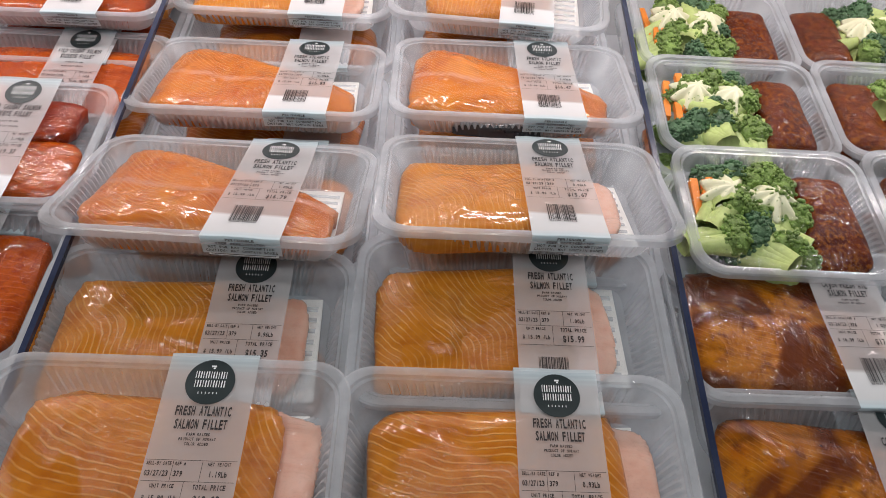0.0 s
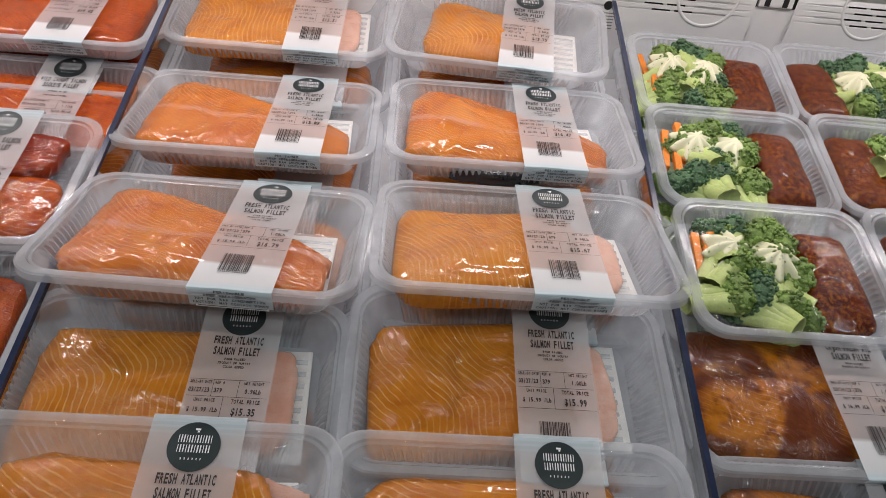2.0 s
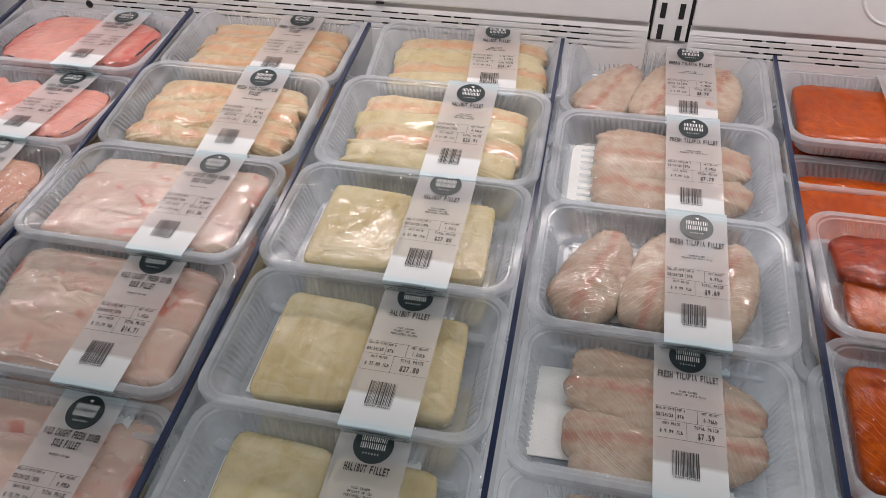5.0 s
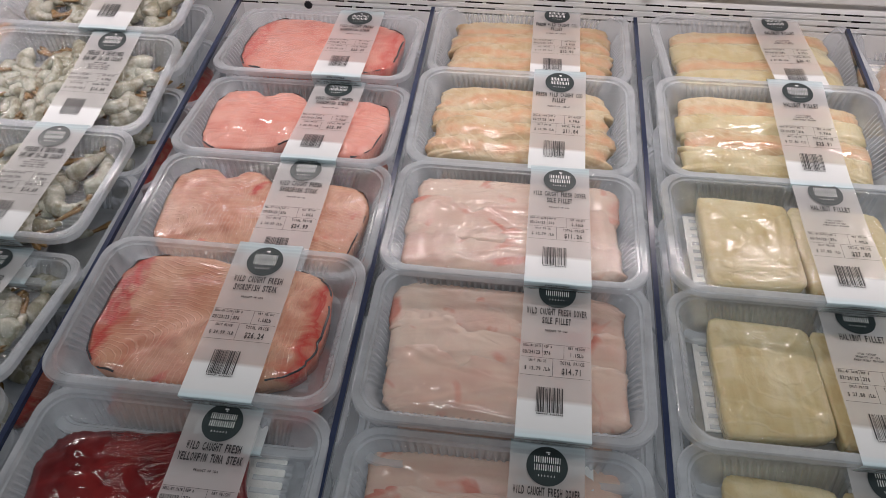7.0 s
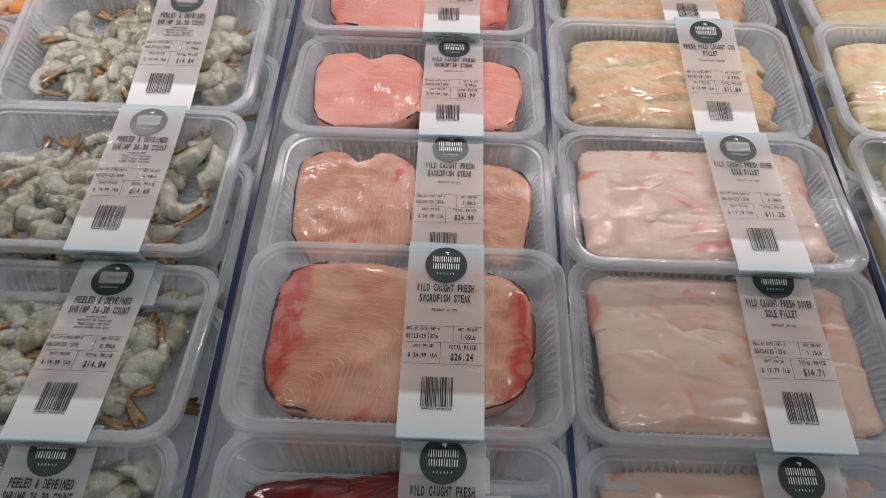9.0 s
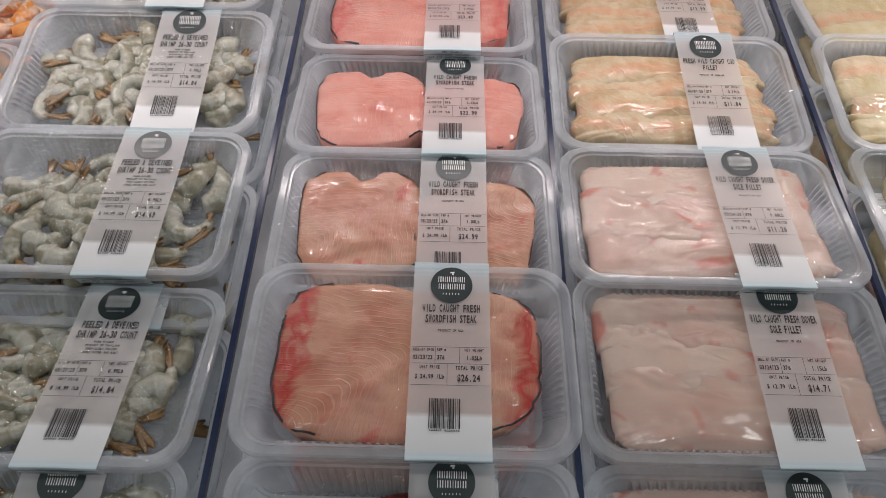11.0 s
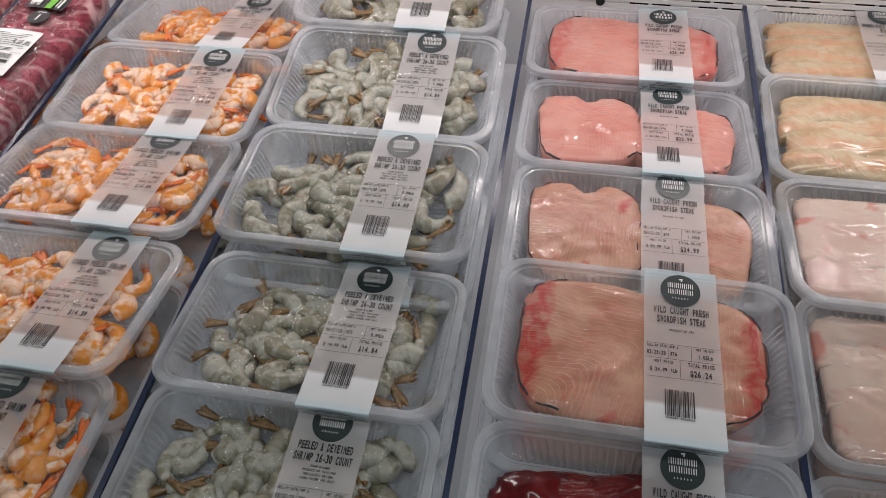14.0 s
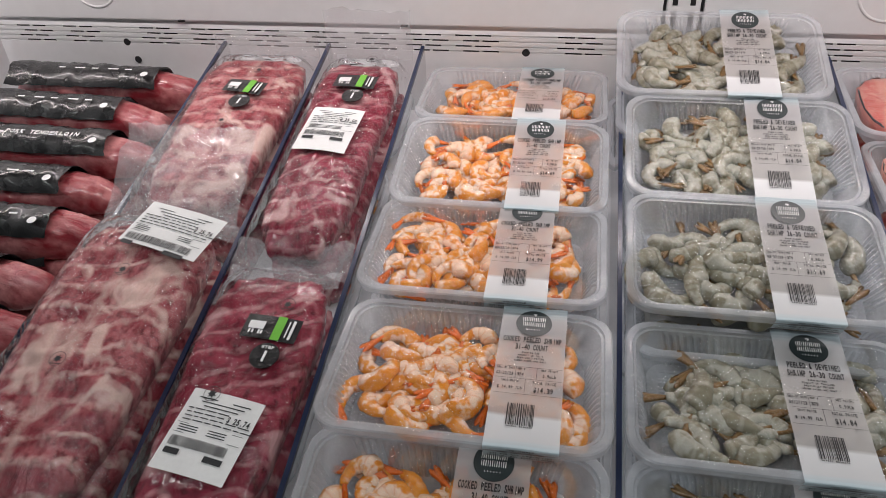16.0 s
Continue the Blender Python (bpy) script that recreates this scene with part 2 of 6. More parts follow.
    link(nt, bump(nt, height, 0.7, 0.0014), p.inputs["Normal"])
    link(nt, bump(nt, film_creases(nt, vec, along), 1.0, 0.0022), p.inputs["Coat Normal"])
    link(nt, p.outputs[0], out.inputs[0])
    return m


M_PLASTIC = milky_plastic()
M_FILM = clear_film("lid_film", 0.0007, 17, 0.05, tint=(0.99, 0.99, 0.99), gloss=0.32)
M_TIGHT = clear_film("tight_film", 0.0012, 60, 0.05, tint=(0.99, 0.99, 0.99), gloss=1.1)
M_BAG = clear_film("vacuum_bag", 0.004, 26, 0.05, gloss=1.0, milky=0.012)
M_FLAP = clear_film("doubled_bag_end", 0.006, 34, 0.06, gloss=1.8, milky=0.22)
M_ACRYLIC = clear_film("clear_acrylic", 0.0001, 3, 0.04, tint=(0.90, 0.92, 0.95))
M_LABEL = label_paper()
M_INK = simple("black_ink", (0.016, 0.017, 0.02), 0.5, var=0.2, scale=60)
M_LOGO = simple("dark_green_black_disc", (0.022, 0.032, 0.034), 0.35, var=0.15, scale=40)
M_WHITE = simple("white_print", (0.80, 0.80, 0.80), 0.45, var=0.05)
M_PAPER = simple("white_paper_sticker", (0.78, 0.78, 0.77), 0.5, var=0.06, scale=30)
M_PAD = simple("absorbent_pad", (0.76, 0.75, 0.73), 0.8, var=0.06, scale=50, bump_h=0.0008)
M_ENAMEL = simple("white_enamel_panel", (0.78, 0.79, 0.80), 0.38, var=0.05, scale=5, bump_h=0.0003)
M_DECK = simple("grey_enamel_deck", (0.76, 0.77, 0.79), 0.42, var=0.09, scale=9, bump_h=0.0003)
# kept dark so the unseen shelf and canopy mirror little haze into the films
M_SHELF = simple("dark_unseen_metal", (0.10, 0.105, 0.11), 0.5, var=0.08, scale=8)
M_SILL = simple("grey_sill_plastic", (0.20, 0.225, 0.225), 0.45, var=0.08, scale=11, bump_h=0.0004)
M_TOOTH = simple("pale_comb_plastic", (0.62, 0.66, 0.68), 0.4, var=0.07, scale=30)
# black of the plugs, and shade painted into slots and gaps
M_DARK = simple("black_parts_and_slot_shade", (0.012, 0.012, 0.014), 0.7, var=0.2)
M_EDGE = simple("dark_blue_edge", (0.022, 0.03, 0.065), 0.22, var=0.25, scale=20)
M_FLOOR = simple("polished_concrete", (0.30, 0.29, 0.28), 0.35, var=0.2, scale=2.5, bump_h=0.0005)
M_WALL = simple("store_wall_paint", (0.55, 0.55, 0.53), 0.7, var=0.06, scale=3, bump_h=0.0004)
M_CEIL = simple("ceiling_paint", (0.62, 0.63, 0.64), 0.8, var=0.05, scale=3)
M_BLACKWRAP = simple("black_printed_wrap", (0.012, 0.012, 0.013), 0.28, var=0.3, scale=30, bump_h=0.0015, coat=0.5)
M_GREENBAND = simple("green_print", (0.16, 0.48, 0.05), 0.4, var=0.1, scale=40)
M_STICKBLUE = simple("blue_letter_ink", (0.05, 0.10, 0.25), 0.5)


def lamp_mat():
    m, nt, out = mat_new("lamp_diffuser")
    e = N(nt, "Emission", Color=(0.95, 0.97, 1, 1), Strength=1.6)
    link(nt, e.outputs[0], out.inputs[0])
    return m


M_LAMP = lamp_mat()
M_SALMON = flesh("atlantic_salmon", (0.47, 0.150, 0.008), (0.56, 0.20, 0.016), (0.34, 0.080, 0.004), 0.0058, (0.74, 0.40, 0.11), 0.24, 0.75, 11, (0.93, 0.36), dark_amt=0.5, curl=1.3, line_amt=0.6)
M_SALMON_B = flesh("salmon_chevron", (0.47, 0.145, 0.008), (0.57, 0.20, 0.016), (0.34, 0.078, 0.004), 0.0062, (0.76, 0.42, 0.12), 0.24, 0.9, 11, (0.55, 0.83), dark_amt=0.5, curl=1.3, line_amt=0.6)
M_SALMON_T = flesh("salmon_tail_cut", (0.47, 0.110, 0.005), (0.58, 0.18, 0.014), (0.31, 0.052, 0.003), 0.0046, (0.76, 0.38, 0.12), 0.26, 0.6, 8, (0.45, 0.89), dark_amt=0.5, curl=1.2, line_amt=0.45, stripe=((0.62, 0.30, 0.20), 0.006))
M_BELLY = flesh("pale_belly_flap", (0.72, 0.40, 0.30), (0.78, 0.50, 0.40), (0.64, 0.30, 0.20), 0.0, None, patch=14, dark_amt=0.4, soft_in=0.4)
M_SOCKEYE = flesh("sockeye_salmon", (0.33, 0.044, 0.0005), (0.43, 0.074, 0.0008), (0.17, 0.012, 0.0005), 0.007, (0.52, 0.10, 0.006), 0.22, 0.3, 22, (0.5, 0.87), dark_amt=0.6, line_amt=0.5, coat=0.6)
M_SOCKEYE_D = flesh("sockeye_dark", (0.20, 0.014, 0.0006), (0.30, 0.032, 0.0008), (0.09, 0.003, 0.0006), 0.0, None, patch=14, along=(1, 0), dark_amt=0.6, coat=0.6)
M_CAJUN = flesh("cajun_rubbed_salmon", (0.38, 0.105, 0.002), (0.45, 0.15, 0.004), (0.11, 0.020, 0.002), 0.0050, (0.56, 0.24, 0.02), 0.25, 0.5, 16, (0.45, 0.89), dark_amt=0.8, curl=1.2, line_amt=0.35, spots=((0.075, 0.010, 0.003), 0.42, 9))
M_RUB = flesh("spice_glazed_salmon", (0.12, 0.017, 0.0006), (0.06, 0.006, 0.0004), (0.30, 0.085, 0.002), 0.0, None, patch=42, along=(0, 1), dark_amt=0.8, coat=0.25, rough=0.5)
M_TILAPIA = flesh("tilapia_flesh", (0.38, 0.275, 0.205), (0.47, 0.38, 0.30), (0.32, 0.18, 0.135), 0.0055, (0.54, 0.44, 0.36), 0.25, 0.6, 14, (0.8, 0.6), dark_amt=0.5, line_amt=0.4, stripe=((0.36, 0.13, 0.10), 0.008), soft_in=0.6)
M_HALIBUT = flesh("halibut_flesh", (0.475, 0.387, 0.211), (0.563, 0.493, 0.326), (0.414, 0.308, 0.15), 0.020, (0.581, 0.519, 0.37), 0.15, 0.2, 12, (0.1, 0.99), dark_amt=0.35, line_amt=0.3, soft_in=0.6)
M_SOLE = flesh("sole_flesh", (0.523, 0.365, 0.309), (0.571, 0.452, 0.38), (0.491, 0.277, 0.221), 0.0, None, patch=5, along=(1, 0), dark_amt=0.25, spots=((0.475, 0.165, 0.127), 0.585), grain=0.5, soft_in=0.6)
M_COD = flesh("cod_flesh", (0.46, 0.335, 0.195), (0.57, 0.465, 0.315), (0.37, 0.21, 0.10), 0.011, (0.634, 0.537, 0.405), 0.20, 0.3, 13, (0.2, 0.98), dark_amt=0.5, line_amt=0.35, stripe=((0.60, 0.30, 0.18), 0.010), soft_in=0.6)
M_SWORD = flesh("swordfish_flesh", (0.46, 0.215, 0.145), (0.52, 0.305, 0.21), (0.38, 0.12, 0.085), 0.0065, (0.58, 0.36, 0.27), 0.16, 1.6, 7, (0.8, 0.6), dark_amt=0.5, line_amt=0.5, curl=2.8, ends=((0.40, 0.035, 0.035), 0.106, 0.9), spots=((0.44, 0.05, 0.045), 0.66), soft_in=0.6)
# rear steaks: pinker fish, with the shelf tube's pink tint painted in
M_SWORD_P = flesh("rosy_flesh_with_tube_tint", (0.57, 0.235, 0.19), (0.63, 0.32, 0.265), (0.50, 0.145, 0.12), 0.0065, (0.66, 0.38, 0.32), 0.16, 1.6, 7, (0.8, 0.6), dark_amt=0.5, line_amt=0.5, curl=2.8, ends=((0.46, 0.05, 0.045), 0.106, 0.7), soft_in=0.6)
M_SKIN = simple("dark_fish_skin", (0.03, 0.03, 0.035), 0.3, var=0.3, scale=50, coat=0.4)
M_TUNA = flesh("tuna_flesh", (0.105, 0.006, 0.008), (0.17, 0.014, 0.014), (0.05, 0.003, 0.004), 0.0, None, patch=12, dark_amt=0.6)
M_PORK = flesh("pork_rib_meat", (0.17, 0.006, 0.022), (0.30, 0.035, 0.065), (0.06, 0.002, 0.007), 0.026, (0.60, 0.32, 0.33), 0.24, 0.5, 24, (0.90, 0.43), dark_amt=0.8, curl=0.7, line_amt=0.6, spots=((0.60, 0.36, 0.36), 0.60, 15))
M_PORKFAT = flesh("pork_rib_fat_side", (0.22, 0.015, 0.030), (0.44, 0.14, 0.15), (0.09, 0.004, 0.009), 0.030, (0.68, 0.47, 0.42), 0.30, 0.3, 24, (0.98, 0.18), dark_amt=0.85, curl=0.8, line_amt=0.75, spots=((0.66, 0.48, 0.42), 0.54, 14), stripe=((0.66, 0.48, 0.42), 0.009))
M_TENDER = flesh("pork_tenderloin_meat", (0.30, 0.03, 0.042), (0.56, 0.22, 0.22), (0.17, 0.010, 0.016), 0.0, None, patch=16, dark_amt=0.5)


def shrimp_mat(name, body, back, vein, radial=0.0145):
    m, nt, out = mat_new(name)
    raw, vec, rnd = obj_vec(nt)
    sep = nt.nodes.new("ShaderNodeSeparateXYZ")
    link(nt, raw, sep.inputs[0])
    r = math_node(nt, "SQRT", math_node(nt, "ADD", math_node(nt, "POWER", sep.outputs[0], 2.0), math_node(nt, "POWER", sep.outputs[1], 2.0)))
    n1 = noise_tex(nt, 110, 3, vec, 0.6, 0.5)
    n2 = noise_tex(nt, 75, 2, vec)
    f = math_node(nt, "ADD", math_node(nt, "MULTIPLY", math_node(nt, "SUBTRACT", r, radial), 85.0), math_node(nt, "MULTIPLY", math_node(nt, "SUBTRACT", n2, 0.50), 5.5))
    col = mix_col(nt, ramp(nt, f, [(0.05, (0, 0, 0)), (0.6, (1, 1, 1))]), body, back)
    ang = math_node(nt, "ARCTAN2", sep.outputs[1], sep.outputs[0])
    seg = ramp(nt, math_node(nt, "SINE", math_node(nt, "MULTIPLY", ang, 11.0)), [(0.55, (0, 0, 0)), (0.98, (1, 1, 1))])
    col = mix_col(nt, math_node(nt, "MULTIPLY", seg, 0.30), col, vein)
    col = mix_col(nt, ramp(nt, n1, [(0.55, (0, 0, 0)), (0.8, (0.5, 0.5, 0.5))]), col, body)
    p = N(nt, "BsdfPrincipled", Roughness=0.28)
    translucent(p, 0.35)
    p.inputs["Coat Weight"].default_value = 0.9
    p.inputs["Coat Roughness"].default_value = 0.06
    link(nt, col, p.inputs["Base Color"])
    link(nt, bump(nt, n1, 0.5, 0.0008), p.inputs["Normal"])
    link(nt, bump(nt, noise_tex(nt, 150, 2, vec, 0.5, 1.0), 0.8, 0.0016), p.inputs["Coat Normal"])
    link(nt, p.outputs[0], out.inputs[0])
    return m


M_COOKED = shrimp_mat("cooked_shrimp", (0.80, 0.60, 0.45), (0.72, 0.27, 0.015), (0.62, 0.17, 0.010), 0.0150)
M_COOKTAIL = simple("cooked_shrimp_tail", (0.66, 0.14, 0.012), 0.3, var=0.4, scale=70, coat=0.5)
M_RAW = shrimp_mat("raw_shrimp", (0.335, 0.33, 0.275), (0.20, 0.185, 0.125), (0.46, 0.46, 0.40), 0.0195)
M_RAWTAIL = simple("raw_shrimp_tail", (0.17, 0.095, 0.03), 0.3, var=0.6, scale=70, coat=0.5)
M_FLORET = simple("broccoli_floret", (0.17, 0.26, 0.06), 0.6, var=0.6, scale=90, bump_h=0.0015)
M_FLORET_D = simple("broccoli_floret_dark", (0.075, 0.15, 0.07), 0.6, var=0.55, scale=90, bump_h=0.0015)
M_STALK = simple("broccoli_stalk", (0.46, 0.55, 0.20), 0.5, var=0.25, scale=50)
M_CARROT = simple("carrot_stick", (0.78, 0.23, 0.02), 0.45, var=0.2, scale=60, bump_h=0.0006)


def butter_mat():
    m, nt, out = mat_new("herb_butter")
    raw, vec, rnd = obj_vec(nt)
    p = N(nt, "BsdfPrincipled", Roughness=0.42)
    n = noise_tex(nt, 260, 2, vec)
    n1 = noise_tex(nt, 40, 2, vec)
    col = mix_col(nt, n1, (0.74, 0.72, 0.46), (0.82, 0.80, 0.60))
    link(nt, mix_col(nt, ramp(nt, n, [(0.66, (0, 0, 0)), (0.72, (1, 1, 1))]), col, (0.22, 0.30, 0.08)), p.inputs["Base Color"])
    link(nt, p.outputs[0], out.inputs[0])
    return m


M_BUTTER = butter_mat()

# ---------------------------------------------------------------- mesh helpers


def mesh_from(name, verts, faces, mat, smooth=True, mats=None, mat_idx=None):
    me = bpy.data.meshes.new(name)
    me.from_pydata([tuple(v) for v in verts], [], [tuple(f) for f in faces])
    me.materials.append(mat)
    for extra in mats or ():
        me.materials.append(extra)
    if mat_idx is not None:
        me.polygons.foreach_set("material_index", mat_idx)
    if smooth:
        me.shade_smooth()
    me.update()
    return me


def part(name, me, parent, m=None, label=""):
    ob = new(name, me)
    ob.parent = parent
    if m is not None:
        ob.matrix_local = m
    if label:
        ob["label"] = label
    return ob


def thing(name, m, label, category, group="", kind=""):
    ob = new(name)
    ob.empty_display_size = 0.02
    ob.matrix_world = m
    return tagged(ob, label, category, group, kind)


def box_mesh(name, sx, sy, sz, mat, bevel=0.0, at=(0, 0, 0), segs=2):
    bm = bmesh.new()
    bmesh.ops.create_cube(bm, size=1.0)
    bmesh.ops.scale(bm, vec=(sx, sy, sz), verts=bm.verts)
    if bevel:
        bmesh.ops.bevel(bm, geom=bm.edges[:], offset=bevel, segments=segs, affect="EDGES", profile=0.6)
    bmesh.ops.translate(bm, vec=at, verts=bm.verts)
    me = bpy.data.meshes.new(name)
    bm.to_mesh(me)
    bm.free()
    me.materials.append(mat)
    return me


def cyl_mesh(name, r, h, mat, segs=20, bevel=0.0):
    bm = bmesh.new()
    bmesh.ops.create_cone(bm, cap_ends=True, segments=segs, radius1=r, radius2=r, depth=h)
    if bevel:
        rim = [e for e in bm.edges if abs(e.verts[0].co.z - e.verts[1].co.z) < 1e-6]
        bmesh.ops.bevel(bm, geom=rim, offset=bevel, segments=2, affect="EDGES")
    me = bpy.data.meshes.new(name)
    bm.to_mesh(me)
    bm.free()
    me.materials.append(mat)
    return me


def structure(name, me, m, label=""):
    ob = new(name, me)
    ob.matrix_world = m
    return tagged(ob, label, name.split("_")[0], "", "structure")


def n3(x, y, z):
    return noise.noise(Vector((x, y, z)))


# glyphs of the built-in font, one flat mesh each, kept as arrays
CHARS = "ABCDEFGHIJKLMNOPQRSTUVWXYZ0123456789$.,/-&#:%abcdefgilnorstu "
GLYPH = {}


def load_glyphs():
    obs = []
    for ch in CHARS:
        if ch == " ":
            continue
        cu = bpy.data.curves.new("glyph", "FONT")
        cu.body, cu.size, cu.resolution_u, cu.offset = ch, 1.0, 2, 0.032
        ob = bpy.data.objects.new("glyph", cu)
        scene.collection.objects.link(ob)
        obs.append((ch, ob, cu))
    dg = bpy.context.evaluated_depsgraph_get()
    for ch, ob, cu in obs:
        me = bpy.data.meshes.new_from_object(ob.evaluated_get(dg))
        co = np.array([v.co[:2] for v in me.vertices])
        GLYPH[ch] = (co, [tuple(p.vertices) for p in me.polygons], co[:, 0].min(), co[:, 0].max())
        bpy.data.meshes.remove(me)
    for ch, ob, cu in obs:
        bpy.data.objects.remove(ob)
        bpy.data.curves.remove(cu)


load_glyphs()


class Print:
    """Flat print gathered in (across, along) coordinates, along growing towards the reader's feet."""

    def __init__(self):
        self.v, self.f = [], []

    def quad(self, x0, s0, x1, s1):
        i = len(self.v)
        n = max(1, int(abs(s1 - s0) / 0.012))
        for k in range(n + 1):
            s = s0 + (s1 - s0) * k / n
            self.v += [(x0, s), (x1, s)]
        for k in range(n):
            a = i + 2 * k
            self.f.append((a, a + 1, a + 3, a + 2))

    def text(self, s, x, base, h, cw, align=0.5):
        """Monospaced line: x is where its start (0), middle (0.5) or end (1) stands."""
        x -= align * cw * len(s)
        for ch in s:
            if ch in GLYPH:
                co, faces, a, b = GLYPH[ch]
                w = min(cw * 0.84, (b - a) * cw * 1.5) if ch in "I1.,-:/ilt" else cw * 0.84
                i = len(self.v)
                kx = w / max(b - a, 1e-4)
                for px, py in co:
                    self.v.append((x + cw / 2 + (px - (a + b) / 2) * kx, base - py * h / 0.73))
                self.f += [tuple(i + q for q in f) for f in faces]
            x += cw

    def barcode(self, x0, x1, s0, s1, rng):
        x = x0
        while x < x1:
            w = rng.choice((0.0004, 0.0004, 0.0008, 0.0012))
            self.quad(x, s0, min(x + w, x1), s1)
            x += w + rng.choice((0.0004, 0.0005, 0.0009))


# ---------------------------------------------------------------- plastic tray
TW, TD, TH = 0.274, 0.176, 0.041


def rr_ring(w, d, r, n_side, amp=0.0):
    """Points round a rectangle with rounded corners; ribs push the wall in and out."""
    hw, hd = w / 2, d / 2
    pts = []
    segs = [((hw, -hd + r), (hw, hd - r), (1, 0)), ((hw - r, hd), (-hw + r, hd), (0, 1)),
            ((-hw, hd - r), (-hw, -hd + r), (-1, 0)), ((-hw + r, -hd), (hw - r, -hd), (0, -1))]
    centres = [(hw - r, hd - r), (-hw + r, hd - r), (-hw + r, -hd + r), (hw - r, -hd + r)]
    for k, (a, b, nrm) in enumerate(segs):
        cnt = n_side[k % 2]
        for i in range(cnt):
            t = i / cnt
            o = 0.0
            if amp:
                o = amp * (1 if (i // 2) % 2 else -1)
            pts.append((a[0] + (b[0] - a[0]) * t + nrm[0] * o, a[1] + (b[1] - a[1]) * t + nrm[1] * o))
        c = centres[k]
        for i in range(7):
            ang = math.radians(90 * k + 90 * i / 7)
            pts.append((c[0] + r * math.cos(ang), c[1] + r * math.sin(ang)))
    return pts


def tray_mesh(name, w, d, h):
    ns = (int((d - 0.06) / 0.0019) // 4 * 4, int((w - 0.06) / 0.0019) // 4 * 4)
    rings = [(0.000, h - 0.0075, 0.030, 0), (0.000, h - 0.0012, 0.030, 0), (0.0015, h, 0.029, 0), (0.0075, h, 0.026, 0), (0.0088, h - 0.0022, 0.025, 0),
             (0.0110, h - 0.0024, 0.024, 0), (0.0122, h - 0.0060, 0.024, 0.0006), (0.0136, h - 0.0085, 0.024, 0.0016), (0.0225, 0.008, 0.022, 0.0017), (0.0255, 0.0035, 0.020, 0.0), (0.032, 0.0015, 0.016, 0)]
    verts, faces = [], []
    n = None
    for inset, z, r, amp in rings:
        ring = rr_ring(w - 2 * inset, d - 2 * inset, r, ns, amp)
        n = len(ring)
        verts += [(x, y, z) for x, y in ring]
    for k in range(len(rings) - 1):
        for i in range(n):
            a, b = k * n + i, k * n + (i + 1) % n
            faces.append((a, b, b + n, a + n))
    faces.append(tuple(reversed([(len(rings) - 1) * n + i for i in range(n)])))
    me = mesh_from(name, verts, faces, M_PLASTIC)
    me.set_sharp_from_angle(angle=radians(32))
    return me


def film_mesh(name, w, d, seed, tight=0.0, mat=None):
    """Lid film sagging a little; tight draws it down over lumpy contents."""
    nx, ny = (60, 40) if tight else (26, 18)
    verts, faces = [], []
    for j in range(ny + 1):
        for i in range(nx + 1):
            u, v = i / nx * 2 - 1, j / ny * 2 - 1
            x, y = u * (w / 2 - 0.005), v * (d / 2 - 0.005)
            edge = (1 - u ** 6) * (1 - v ** 6)
            z = 0.0006 - edge * (0.0022 + 0.0016 * n3(u * 2.2 + seed, v * 2.0, seed * 0.7))
            if tight:
                z += edge * tight * (0.2 + n3(u * 7 + seed, v * 5, seed) + 0.5 * n3(u * 17, v * 12 + seed, seed) + 0.25 * n3(u * 36, v * 25 + seed, seed))
            cx, cy = abs(x) - (w / 2 - 0.027), abs(y) - (d / 2 - 0.027)
            if cx > 0 and cy > 0 and math.hypot(cx, cy) > 0.022:
                k = 0.022 / math.hypot(cx, cy)
                x = math.copysign(w / 2 - 0.027 + cx * k, x)
                y = math.copysign(d / 2 - 0.027 + cy * k, y)
            verts.append((x, y, z))
    for j in range(ny):
        for i in range(nx):
            a = j * (nx + 1) + i
            faces.append((a, a + 1, a + nx + 2, a + nx + 1))
    return mesh_from(name, verts, faces, mat or M_FILM)


def rib_panel_mesh(d):
    """Corrugated strip pressed into one end of the tray's floor."""
    verts, faces = [], []
    span = d - 0.072
    n = 9 * 4
    for j in range(n + 1):
        y = -span / 2 + span * j / n
        z = (0.0014, 0.0014, 0.0036, 0.0036)[j % 4]
        verts += [(-0.017, y, z), (0.017, y, z)]
    for j in range(n):
        faces.append((2 * j, 2 * j + 1, 2 * j + 3, 2 * j + 2))
    return mesh_from("floor_ribs", verts, faces, M_PLASTIC, smooth=False)


RIBS_ME = rib_panel_mesh(TD)
TRAY_ME = tray_mesh("fish_tray", TW, TD, TH)
FILMS = [film_mesh("lid_film", TW, TD, s) for s in (1.3, 4.1, 7.7)]
TIGHT_FILMS = [film_mesh("lid_film", TW, TD, s, 0.0042, M_TIGHT) for s in (2.3, 5.9)]
VW, VD, VH = 0.202, 0.172, 0.040
VTRAY_ME = tray_mesh("meal_tray", VW, VD, VH)
VFILM = film_mesh("lid_film", VW, VD, 2.9)

BW = 0.066          # sleeve width


def sleeve_point(s, d=TD):
    """Along the sleeve: down the rear rim, over the lid, down the front rim."""
    if s < 0:
        return d / 2 + 0.0014, 0.0014 + s
    if s > d + 0.003:
        q = s - d - 0.003
        return -d / 2 - 0.0016 + 0.25 * q, 0.0010 - q * 0.97
    y = d / 2 + 0.0014 - s
    return y, 0.0016 - 0.0012 * (1 - (2 * y / d) ** 2)


